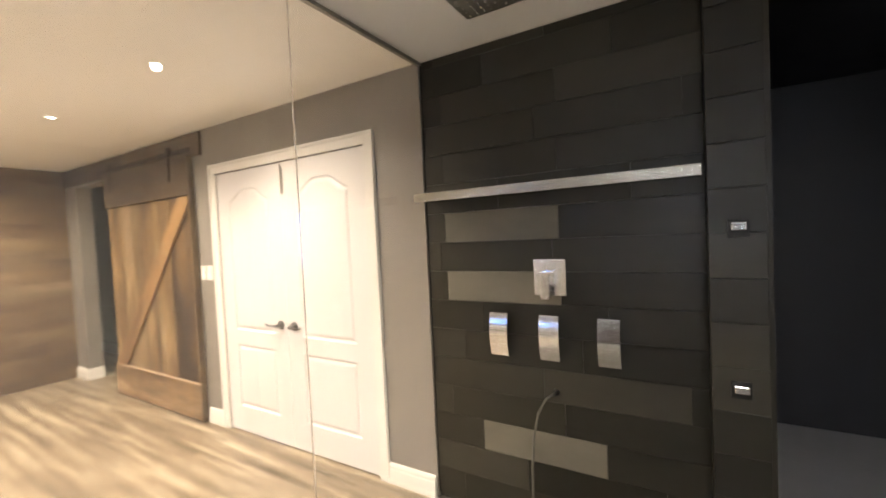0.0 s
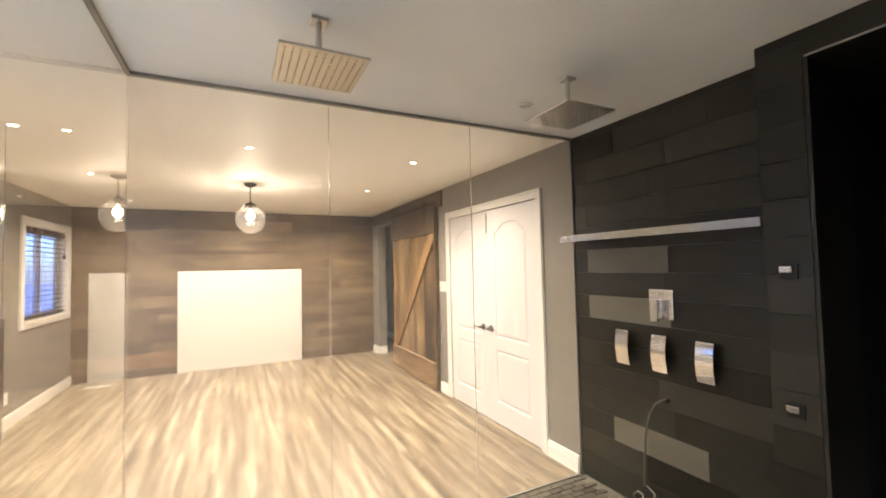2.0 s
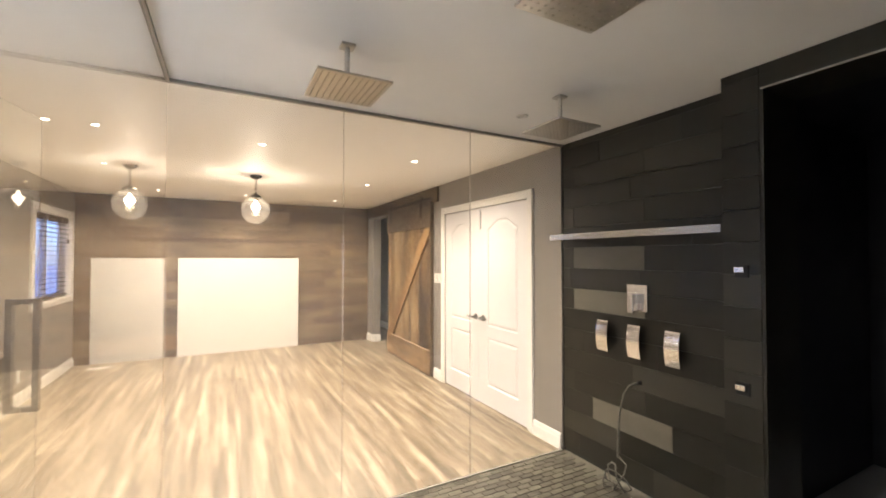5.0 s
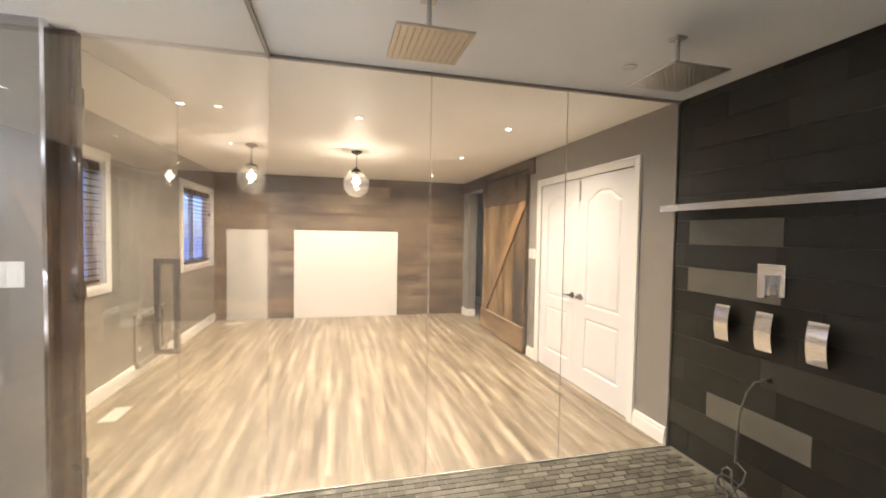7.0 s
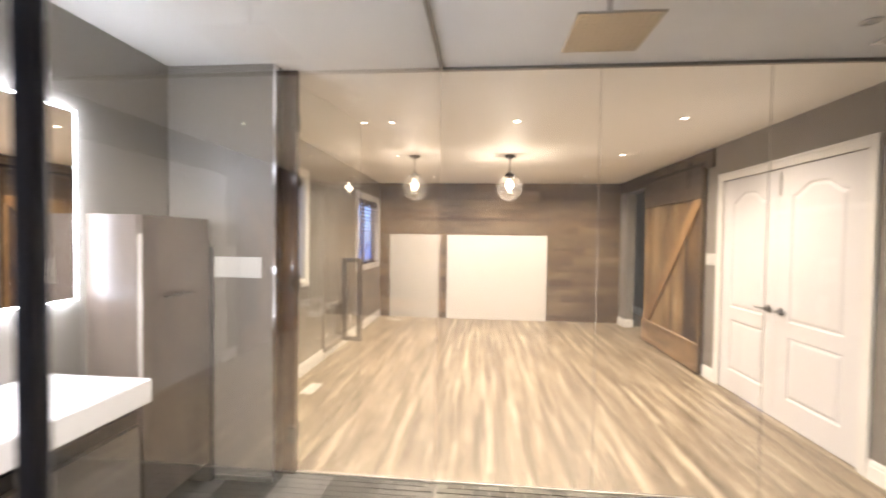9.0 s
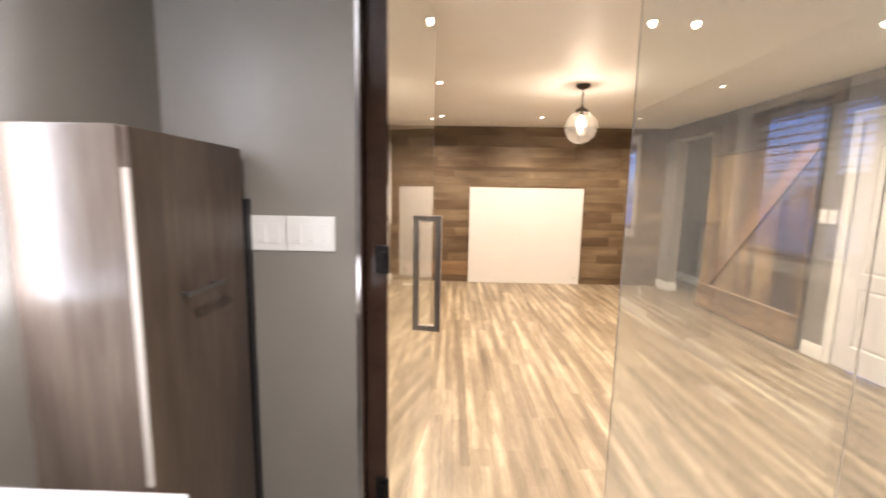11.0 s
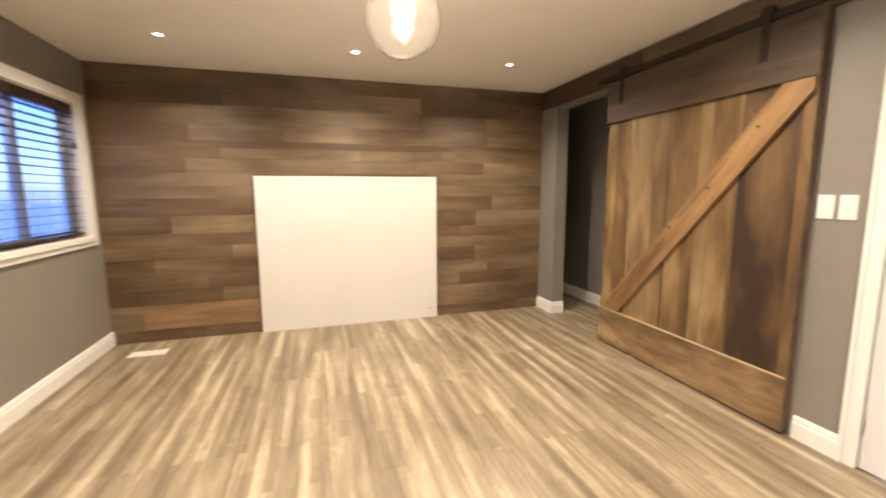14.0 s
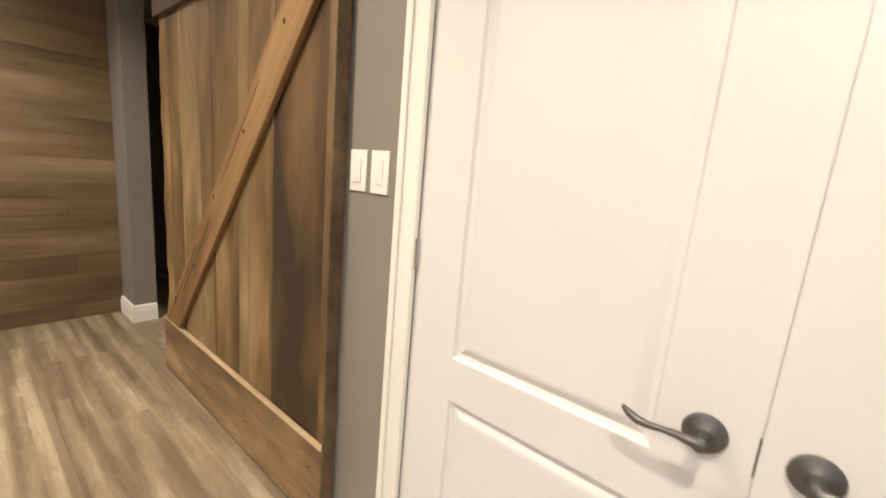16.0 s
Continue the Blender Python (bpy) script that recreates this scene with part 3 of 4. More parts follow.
def door_leaf(x0, x1, z0, z1, y, panels, thick=0.035):
    """A moulded leaf that faces -y, with panels sunk into it."""
    bm = bmesh.new()

    def loop(pts, depth):
        return [bm.verts.new((x, y + depth, z)) for x, z in pts]

    def edges(vs):
        return [bm.edges.new((vs[k], vs[(k + 1) % len(vs)])) for k in range(len(vs))]

    rim = loop([(x0, z0), (x1, z0), (x1, z1), (x0, z1)], 0)
    es = edges(rim)
    holes = []
    for p in panels:
        a = loop(panel_loop(*p, 0.0), 0)
        es += edges(a)
        holes.append((a, p))
    bmesh.ops.triangle_fill(bm, use_beauty=True, edges=es)
    for a, p in holes:
        last = a
        for inset, depth in ((0.006, 0.007), (0.016, 0.010), (0.034, 0.003), (0.042, 0.002)):
            b = loop(panel_loop(*p, inset), depth)
            for k in range(len(a)):
                j = (k + 1) % len(a)
                bm.faces.new((last[k], last[j], b[j], b[k]))
            last = b
        bmesh.ops.triangle_fill(bm, use_beauty=True, edges=[bm.edges.get((last[k], last[(k + 1) % len(last)])) for k in range(len(last))])
    back = loop([(x0, z0), (x1, z0), (x1, z1), (x0, z1)], thick)
    for k in range(4):
        bm.faces.new((rim[k], back[k], back[(k + 1) % 4], rim[(k + 1) % 4]))
    bm.faces.new(back)
    return bm


SEAM = -1.925
DY = RIGHT + 0.004
dd = thing("double_door", (0, 0, 0), "closed white moulded double door with dark lever handles", "door", kind="structure")
x0, x1, zt = DD[0] + DCASE, DD[1] - DCASE, DD[2] - DCASE
leaves = []
for a, b in ((x0 + 0.0016, SEAM - 0.0016), (SEAM + 0.0016, x1 - 0.0016)):
    p0, p1 = a + 0.145, b - 0.145
    leaves.append(part("leaf", door_leaf(a, b, 0.012, zt - 0.006, DY, [(p0, p1, 0.81, 1.80, 0.085), (p0, p1, 0.21, 0.695, 0.0)]), M_DOOR, dd))


def casing_piece(x0, x1, z0, z1):
    return boxes((x0, x1, RIGHT - 0.014, RIGHT + 0.003, z0, z1), bevel=0.004)


part("casing", casing_piece(DD[0], x0, 0, DD[2]), M_WHITE, dd)
part("casing", casing_piece(x1, DD[1], 0, DD[2]), M_WHITE, dd)
part("casing", casing_piece(x0, x1, zt, DD[2]), M_WHITE, dd)
part("casing_bead", boxes((DD[0], DD[0] + 0.022, RIGHT - 0.022, RIGHT - 0.013, 0, DD[2]), (DD[1] - 0.022, DD[1], RIGHT - 0.022, RIGHT - 0.013, 0, DD[2]), (DD[0] + 0.022, DD[1] - 0.022, RIGHT - 0.022, RIGHT - 0.013, DD[2] - 0.022, DD[2]), bevel=0.004), M_WHITE, dd)
part("door_stop", boxes((x0, x1, RIGHT + 0.05, RIGHT + 0.075, zt - 0.02, zt), (x0, x0 + 0.02, RIGHT + 0.05, RIGHT + 0.075, 0, zt - 0.02), (x1 - 0.02, x1, RIGHT + 0.05, RIGHT + 0.075, 0, zt - 0.02)), M_WHITE, dd)
for leaf, sx, side in ((leaves[0], SEAM - 0.072, -1), (leaves[1], SEAM + 0.068, 1)):
    h = part("lever_handle", turned([(0.033, 0), (0.034, 0.004), (0.031, 0.010), (0.020, 0.014), (0.013, 0.018), (0.011, 0.045), (0.012, 0.052), (0.006, 0.056)], 24, pose(sx, DY, 0.881, 90)), M_DARKMETAL, leaf, "dark satin metal lever handle", smooth=True)
    y = DY - 0.048
    pts = [(sx, y, 0.881), (sx + side * 0.03, y - 0.003, 0.884), (sx + side * 0.055, y - 0.002, 0.882), (sx + side * 0.074, y + 0.002, 0.877), (sx + side * 0.094, y + 0.004, 0.877), (sx + side * 0.108, y + 0.003, 0.884), (sx + side * 0.120, y, 0.894)]
    part("lever", tube(pts, [0.010, 0.0066, 0.0052, 0.0062, 0.0078, 0.0072, 0.0035], 12), M_DARKMETAL, h, smooth=True)
    for hz in (0.22, 1.05, 1.82):
        hx = x0 if side < 0 else x1
        part("hinge", tube([(hx + side * -0.003, DY - 0.006, hz - 0.04), (hx + side * -0.003, DY - 0.006, hz + 0.04)], 0.006, 10), M_STEEL, leaf, "small satin steel hinge")
part("meeting_strip", boxes((SEAM - 0.0015, SEAM + 0.0015, DY + 0.005, DY + 0.03, 0.012, zt - 0.006)), M_DOOR, dd)
part("latch_plate", boxes((SEAM - 0.0014, SEAM + 0.0014, DY - 0.002, DY + 0.02, 0.84, 0.905)), M_DARKMETAL, leaves[1])
bolt = part("surface_bolt", boxes((SEAM + 0.012, SEAM + 0.032, DY - 0.006, DY + 0.001, 1.80, 1.98), bevel=0.001), M_STEEL, leaves[1], "steel surface bolt")
part("bolt_rod", tube([(SEAM + 0.022, DY - 0.010, 1.81), (SEAM + 0.022, DY - 0.010, 2.0)], 0.005), M_STEEL, bolt)

# ---- sliding barn door on its board and track ----
B0, B1, BZ0, BZ1, BY = -4.555, -2.995, 0.014, 2.215, 2.30
barn = thing("barn_door", (B0, BY, BZ0), "weathered brown plank barn door with diagonal brace", "door")
bw, bh = B1 - B0, BZ1 - BZ0
rng = random.Random(5)
u = 0.0
planks = [(0.115, M_BARN), (0.16, M_BARN), (0.022, M_BARN_PALE), (0.215, M_BARN_PALE), (0.135, M_BARN_PALE), (0.018, M_BARN_DARK), (0.235, M_BARN), (0.088, M_BARN_PALE), (0.165, M_BARN), (0.024, M_BARN_PALE), (0.318, M_BARN_DARK), (0.065, M_BARN)]
scale = bw / sum(p[0] for p in planks)
for wd, plank_wood in planks:
    wd *= scale
    bm = bmesh.new()
    if u == 0.0:                                       # the outer plank keeps its rough sawn edge
        rows = []
        for i in range(41):
            e = -wd / 2 + 0.018 * (rng.random() - 0.45) + 0.012 * math.sin(i * 0.8) * math.sin(i * 0.23)
            zi = (bh - 0.004) * i / 40
            rows.append([bm.verts.new(p) for p in ((e + 0.004, 0.0, zi), (wd / 2 - 0.0008, 0.0, zi), (wd / 2 - 0.0008, 0.022, zi), (e, 0.022, zi))])
        for a, b in zip(rows, rows[1:]):
            for k in range(4):
                bm.faces.new((a[k], a[(k + 1) % 4], b[(k + 1) % 4], b[k]))
        bm.faces.new(rows[0][::-1])
        bm.faces.new(rows[-1])
    else:
        box(bm, -wd / 2 + 0.0007, wd / 2 - 0.0007, 0.0, 0.022, 0, bh - 0.008 * rng.random(), bevel=0.0015)
    p = part("plank", bm, plank_wood, barn)
    p.matrix_basis = pose(u + wd / 2, 0.024 + 0.003 * rng.random(), 0.003, 0, 0.06 * (rng.random() - 0.5), 0)
    u += wd
part("top_rail", boxes((0, bw, 0.0, 0.024, bh - 0.325, bh), bevel=0.004), M_RAIL, barn, "darker weathered top board")
part("bottom_rail", boxes((0, bw, 0.0, 0.024, 0, 0.30), bevel=0.004), M_LOWRAIL, barn, "tan weathered bottom board")
part("rail_ledge", boxes((0.002, bw - 0.002, -0.001, 0.022, 0.3005, 0.306), bevel=0.0015), M_RAW, barn, "pale split edge of the bottom board")
bz0, bz1 = 0.307, bh - 0.327
bm = bmesh.new()
cw = 0.205
ang = math.atan2(bz1 - bz0, bw - cw)
quad = [(0.03, bz0 + 0.002), (0.03 + cw, bz0 + 0.002), (bw - 0.012, bz1 - 0.06), (bw - 0.012, bz1 - 0.002), (bw - 0.012 - cw * 0.75, bz1 - 0.002)]
fr_v = [bm.verts.new((x, 0.0, z)) for x, z in quad]
bk_v = [bm.verts.new((x, 0.024, z)) for x, z in quad]
bm.faces.new(fr_v)
bm.faces.new(bk_v[::-1])
for k in range(5):
    bm.faces.new((fr_v[k], bk_v[k], bk_v[(k + 1) % 5], fr_v[(k + 1) % 5]))
bmesh.ops.bevel(bm, geom=list(bm.edges), offset=0.003, segments=1, affect='EDGES')
rot = Matrix.Rotation(ang, 4, 'Y')
bm.transform(rot)
br = part("diagonal_brace", bm, M_BRACE, barn, "warmer tan diagonal board")
br.matrix_basis = rot.inverted()
# long cracks in the brace
a0, a1 = Vector((0.115, 0, bz0 + 0.02)), Vector((bw - 0.16, 0, bz1 - 0.06))
d = (a1 - a0).normalized()
nrm = Vector((-d.z, 0, d.x))
for off, start, length in ((0.018, 0.0, 0.62), (-0.014, 0.30, 0.55), (0.006, 1.05, 0.5)):
    bm = bmesh.new()
    box(bm, -0.0016, 0.0016, -0.0006, 0.001, 0, length)
    bm.transform(Matrix(((nrm.x, 0, d.x, 0), (0, 1, 0, 0), (nrm.z, 0, d.z, 0), (0, 0, 0, 1))))
    p = part("brace_crack", bm, M_IRON, br)
    p.matrix_basis = rot @ Matrix.Translation(a0 + nrm * off + d * start)
part("edge_board", boxes((bw, bw + 0.006, 0.002, 0.05, 0, bh), bevel=0.001), M_RAIL, barn)
for hx in (0.16, bw - 0.28):
    s = part("hanger_strap", boxes((hx - 0.022, hx + 0.022, -0.006, 0.0, bh - 0.19, bh + 0.06), bevel=0.002), M_BROWNIRON, barn, "dark brown iron roller strap")
    part("roller", turned([(0.038, -0.009), (0.038, -0.004), (0.033, 0), (0.038, 0.004), (0.038, 0.009)], 20, pose(hx, 0.006, bh + 0.062, 90)), M_BROWNIRON, s, smooth=True)
    for bz in (bh - 0.16, bh - 0.05):
        part("bolt", turned([(0.009, 0), (0.009, 0.005), (0.004, 0.007)], 10, pose(hx, -0.006, bz, 90)), M_BROWNIRON, s)
for hz in (0.62, 1.32):
    part("edge_bolt", tube([(-0.02, 0.03, hz), (0.01, 0.03, hz)], 0.006), M_BROWNIRON, barn)
for nx, nz in [(0.05, 0.08), (0.06, 0.22), (bw - 0.06, 0.1), (bw - 0.07, 0.21), (0.5, 0.15), (1.0, 0.14), (bw - 0.3, bz1 - 0.12), (0.5, bh - 0.2), (0.9, bh - 0.1), (0.24, 0.42)]:
    part("nail", turned([(0.004, 0), (0.004, 0.0015), (0.002, 0.002)], 8, pose(nx, 0.0, nz, 90)), M_BROWNIRON, barn)
for k in (0.16, 0.52, 0.95, 1.34, 1.78):
    at = a0 + d * k + nrm * (0.03 * math.sin(9 * k))
    part("knot", turned([(0.0095, 0), (0.008, 0.0009), (0.003, 0.0012)], 9, pose(at.x, 0.0, at.z, 90)), M_BROWNIRON, barn, "small dark knot")
board = thing("barn_track", (FAR + 0.02, RIGHT, 2.205), "brown reclaimed header board with dark iron sliding rail", "door track", kind="structure")
bl = -2.85 - (FAR + 0.02)
part("header_board", boxes((0, bl * 0.52, -0.024, -0.001, 0, 0.185), bevel=0.003), M_RAIL, board)
part("header_board", boxes((bl * 0.52 + 0.002, bl, -0.026, -0.001, -0.005, 0.183), bevel=0.003), M_RAIL, board)
part("rail", boxes((1.0, bl - 0.1, -0.05, -0.043, 0.03, 0.07), bevel=0.001), M_BROWNIRON, board, "dark brown flat iron rail")
for k in range(4):
    part("standoff", tube([(1.15 + k * 0.5, -0.043, 0.05), (1.15 + k * 0.5, -0.024, 0.05)], 0.009), M_BROWNIRON, board)

# ---- leaning white board on the plank wall ----
single("white_board", boxes((0, 0.012, -0.62, 1.12, 0.0, 1.487), bevel=0.002), M_BOARD, "large plain white board standing against plank wall", "board", (FAR + 0.0245, 0, 0))
single("cable_hole", turned([(0.008, 0), (0.008, 0.002), (0.006, 0.0025)], 12, pose(0, 0, 0, 0, 90)), M_IRON, "small dark plug low on the white board", "plug", (FAR + 0.0362, 1.04, 0.10))

# ---- ceiling lights ----
pl = thing("pendant_light", (*PENDANT, CEIL), "clear glass globe pendant with dark bronze cap, lit", "pendant lamp")
part("canopy", turned([(0.012, -0.042), (0.03, -0.036), (0.055, -0.022), (0.064, -0.006), (0.064, 0.0)], 28), M_BRONZE, pl, smooth=True)
for k in range(6):
    z = -0.052 - k * 0.0235
    pts = [(0.009 * math.cos(a) * (k % 2), 0.009 * math.cos(a) * (1 - k % 2), z + 0.0155 * math.sin(a)) for a in [2 * math.pi * j / 12 for j in range(13)]]
    part("chain_link", tube(pts, 0.002, 6), M_BRONZE, pl)
part("cord", tube([(0.008, 0.004, -0.04), (0.012, 0.002, -0.09), (0.006, -0.002, -0.15), (0, 0, -0.172)], 0.0022, 6), M_BRONZE, pl)
part("cap", turned([(0.063, -0.248), (0.065, -0.240), (0.060, -0.230), (0.050, -0.219), (0.036, -0.209), (0.020, -0.202), (0.012, -0.199), (0.010, -0.188), (0.012, -0.182), (0.004, -0.176)], 28), M_BRONZE, pl, smooth=True)
prof = [(0.148 * math.sin(a), -0.383 + 0.148 * math.cos(a)) for a in [radians(23 + 154 * k / 14) for k in range(15)]]
outer = [(r, z) for r, z in prof[::-1]]
inner = [(max(r - 0.003, 0.004), z + (0.003 if z < -0.47 else 0.0)) for r, z in prof]
bm = bmesh.new()
rings(bm, outer + inner, 36)
g = part("globe", bm, M_GLOBE, pl, "clear glass globe shade", smooth=True)
g.visible_shadow = False
part("socket", turned([(0.018, -0.275), (0.019, -0.235), (0.016, -0.230)], 16), M_BRONZE, pl, smooth=True)
bulb = part("bulb", turned([(0.004, -0.412), (0.013, -0.402), (0.017, -0.384), (0.017, -0.305), (0.012, -0.285), (0.010, -0.273)], 16), M_BULB, pl, "glowing tubular filament bulb", smooth=True)
bulb.visible_shadow = False


def pot_light(x, y, lens, label):
    ob = thing("recessed_light", (x, y, CEIL), label, "ceiling light", "recessed lights")
    bm = bmesh.new()
    n, prof = 28, [(0.040, -0.001), (0.038, -0.005), (0.027, -0.006), (0.0235, -0.001)]
    loops = [[bm.verts.new((r * math.cos(2 * math.pi * k / n), r * math.sin(2 * math.pi * k / n), z)) for k in range(n)] for r, z in prof]
    for a, b in zip(loops, loops[1:]):
        for k in range(n):
            bm.faces.new((a[k], a[(k + 1) % n], b[(k + 1) % n], b[k]))
    part("trim_ring", bm, M_WHITE if lens is M_POT else M_STEEL, ob, smooth=True)
    ln = part("lens", turned([(0.021, -0.004), (0.023, -0.002), (0.023, -0.0005)], 24), lens, ob)
    ln.visible_shadow = False
    return ob


for px, py in POTS:
    pot_light(px, py, M_POT, "small lit recessed ceiling light with white trim")
pot_light(*VANITY_LIGHT, M_POT, "small lit recessed ceiling light with white trim")
pot_light(-0.33, 1.65, M_UNLIT, "unlit recessed ceiling light with metal ring")

# ---- shower glass ----
def pane(name, rows, label, glass, group="shower glass panels"):
    ob = thing(name, (0, 0, 0), label, "glass panel", group)
    g = part("glass_sheet", boxes(*rows, bevel=0.0008), glass, ob)
    g.visible_shadow = False
    return ob


for a, b in ((1.5108, 2.395), (0.6245, 1.5098), (-0.262, 0.6205)):
    sc = pane("shower_screen", [(GLASS_X - 0.005, GLASS_X + 0.005, a, b, 0.008, CEIL - 0.014)], "clear frameless fixed glass shower panel", M_GLASS)
    part("bottom_seal", boxes((GLASS_X - 0.004, GLASS_X + 0.004, a + 0.002, b - 0.002, 0.0062, 0.0078)), M_JOINT, sc, "clear plastic bottom seal")
    if 0 < a < 1:
        part("joint_seal", boxes((GLASS_X - 0.0045, GLASS_X + 0.0045, a - 0.0037, a - 0.0003, 0.01, CEIL - 0.016)), M_JOINT, sc, "translucent pale joint strip")
divider = pane("shower_divider", [(GLASS_X + 0.008, 1.455, GLASS_Y - 0.005, GLASS_Y + 0.005, 0.002, CEIL - 0.014)], "clear frameless glass divider between shower and vanity", M_GLASS_SIDE)
part("edge_seal", boxes((1.4555, 1.465, GLASS_Y - 0.0055, GLASS_Y + 0.0055, 0.002, CEIL - 0.018), bevel=0.001), M_SEAL, divider, "dark edge strip of the glass")
for k, r in enumerate([(GLASS_X - 0.014, GLASS_X + 0.014, GLASS_Y - 0.014, 2.37), (GLASS_X + 0.014, 1.5, GLASS_Y - 0.014, GLASS_Y + 0.014)]):
    structure("glass_track", boxes((*r, CEIL - 0.016, CEIL + 0.002)), M_CHANNEL, "narrow dark metal channel for glass on ceiling", "trim")

DOOR_Y, DOOR_X0, DOOR_X1, DOOR_H = -1.152, -0.70, -1.63, 2.34
gd = thing("glass_door", (DOOR_X0, DOOR_Y, 0), "frameless glass door standing open with square pull handle", "door")
gd.rotation_euler = (0, 0, radians(-9))
gp = part("glass_leaf", boxes((DOOR_X1 - DOOR_X0, -0.050, -0.005, 0.005, 0.012, DOOR_H), bevel=0.0008), M_GLASS_DOOR, gd)
gp.visible_shadow = False
hx = -0.795
hb = 0.0155
for s in (-1, 1):
    h = part("pull_handle", boxes((hx - hb, hx + hb, s * 0.066 - hb, s * 0.066 + hb, 0.62, 1.265), bevel=0.0015), M_HANDLE, gd, "dark brushed steel square pull bar")
    y0, y1 = sorted((s * 0.006, s * (0.066 - hb)))
    part("standoff", boxes((hx - hb, hx + hb, y0, y1, 1.234, 1.265), bevel=0.001), M_HANDLE, h)
    part("standoff", boxes((hx - hb, hx + hb, y0, y1, 0.62, 0.651), bevel=0.001), M_HANDLE, h)
for hz in (0.25, 1.15, 2.1):
    hg = part("hinge", boxes((-0.074, -0.05, -0.014, -0.006, hz - 0.045, hz + 0.045), (-0.074, -0.05, 0.006, 0.014, hz - 0.045, hz + 0.045), (0.003, 0.017, -0.008, 0.040, hz - 0.05, hz + 0.05), (0.017, 0.032, 0.010, 0.030, hz - 0.03, hz + 0.03), bevel=0.002), M_IRON, gd, "black metal glass hinge")
jamb = structure("jamb_facing", boxes((STUB_X0 - 0.002, STUB_X1 + 0.002, STUB_END - 0.012, STUB_END, 0, CEIL), bevel=0.002), M_JAMB, "glossy dark brown tile on the end of the wall stub", "trim")
structure("door_post", boxes((STUB_X0 - 0.002, -0.700, STUB_END + 0.001, STUB_END + 0.076, 0, CEIL), bevel=0.004), M_JAMB, "glossy dark brown post that carries the glass door", "trim")
structure("stub_base_trim", boxes((STUB_X1 + 0.0005, STUB_X1 + 0.008, LEFT + 0.29, STUB_END - 0.016, 0, 0.026), bevel=0.002), M_STEEL, "low pale metal strip at the foot of the wall stub", "trim")
structure("corner_trim", boxes((STUB_X1 - 0.032, STUB_X1 + 0.005, STUB_END - 0.002, STUB_END + 0.003, 0, CEIL), (STUB_X1 + 0.0022, STUB_X1 + 0.005, STUB_END - 0.014, STUB_END - 0.002, 0, CEIL), bevel=0.0008), M_CHROME, "polished metal corner strip on the wall stub", "trim")

# ---- shower fittings ----
sh = thing("shower_shelf", (-0.68, 2.36, 1.65), "long slim brushed metal shelf on dark tiles", "shelf")
part("ledge", boxes((0, 1.235, -0.165, 0.012, -0.006, 0.0), bevel=0.001), M_SHELF, sh)
part("front_lip", boxes((0, 1.235, -0.17, -0.163, -0.016, 0.026), bevel=0.0015), M_SHELF, sh)


def rain_head(x, y):
    ob = thing("rain_shower_head", (x, y, CEIL), "square metal rain shower head on ceiling arm", "shower head", "rain shower heads")
    part("flange", boxes((-0.03, 0.03, -0.03, 0.03, -0.012, 0), bevel=0.003), M_STEEL, ob)
    part("arm", tube([(0, 0, -0.01), (0, 0, -0.16)], 0.011, 14), M_STEEL, ob, smooth=True)
    part("swivel", turned([(0.016, -0.182), (0.02, -0.17), (0.016, -0.155)], 16), M_STEEL, ob, smooth=True)
    hd = part("head_plate", boxes((-0.152, 0.152, -0.15, 0.15, -0.19, -0.18), bevel=0.003), M_STEEL, ob)
    nz = bmesh.new()
    for i in range(11):
        for j in range(11):
            cx, cy = (i - 5) * 0.026, (j - 5) * 0.026
            box(nz, cx - 0.003, cx + 0.003, cy - 0.003, cy + 0.003, -0.193, -0.19)
    tagged(part("nozzles", nz, M_STEEL, hd), kind="stuff")
    return ob


rain_head(0.02, 0.445)
rain_head(0.02, 1.635)
rain_head(0.965, 0.86)

TY = 2.36
sv = thing("shower_valve", (-0.05, TY, 1.245), "square chrome shower mixer plate with lever", "shower valve")
part("plate", boxes((-0.075, 0.075, -0.008, 0.012, -0.085, 0.085), bevel=0.003), M_CHROME, sv)
part("hub", boxes((-0.03, 0.03, -0.045, -0.007, -0.035, 0.03), bevel=0.003), M_CHROME, sv)
part("lever", boxes((-0.03, 0.012, -0.062, -0.044, -0.095, 0.03), bevel=0.003), M_CHROME, sv)


def diverter(x):
    ob = thing("diverter_handle", (x, TY, 0.965), "curved chrome plate diverter handle on dark tiles", "shower handle", "diverter handles")
    bm = bmesh.new()
    n, w = 8, 0.046
    pr = []
    for k in range(n + 1):
        z = -0.105 + 0.21 * k / n
        pr.append((-0.030 - 0.016 * (1 - (2 * k / n - 1) ** 2), z))
    a = [[bm.verts.new((s * w, y, z)) for y, z in pr] for s in (-1, 1)]
    b = [[bm.verts.new((s * w, y + 0.009, z)) for y, z in pr] for s in (-1, 1)]
    for k in range(n):
        bm.faces.new((a[0][k], a[0][k + 1], a[1][k + 1], a[1][k]))
        bm.faces.new((b[0][k], b[1][k], b[1][k + 1], b[0][k + 1]))
        bm.faces.new((a[0][k], b[0][k], b[0][k + 1], a[0][k + 1]))
        bm.faces.new((a[1][k], a[1][k + 1], b[1][k + 1], b[1][k]))
    for e in (0, n):
        bm.faces.new((a[0][e], a[1][e], b[1][e], b[0][e]))
    part("handle_plate", bm, M_CHROME, ob, smooth=True)
    part("stem", tube([(0, -0.025, 0), (0, 0.012, 0)], 0.02, 16), M_CHROME, ob, smooth=True)
    return ob


for x in (-0.305, -0.055, 0.205):
    diverter(x)


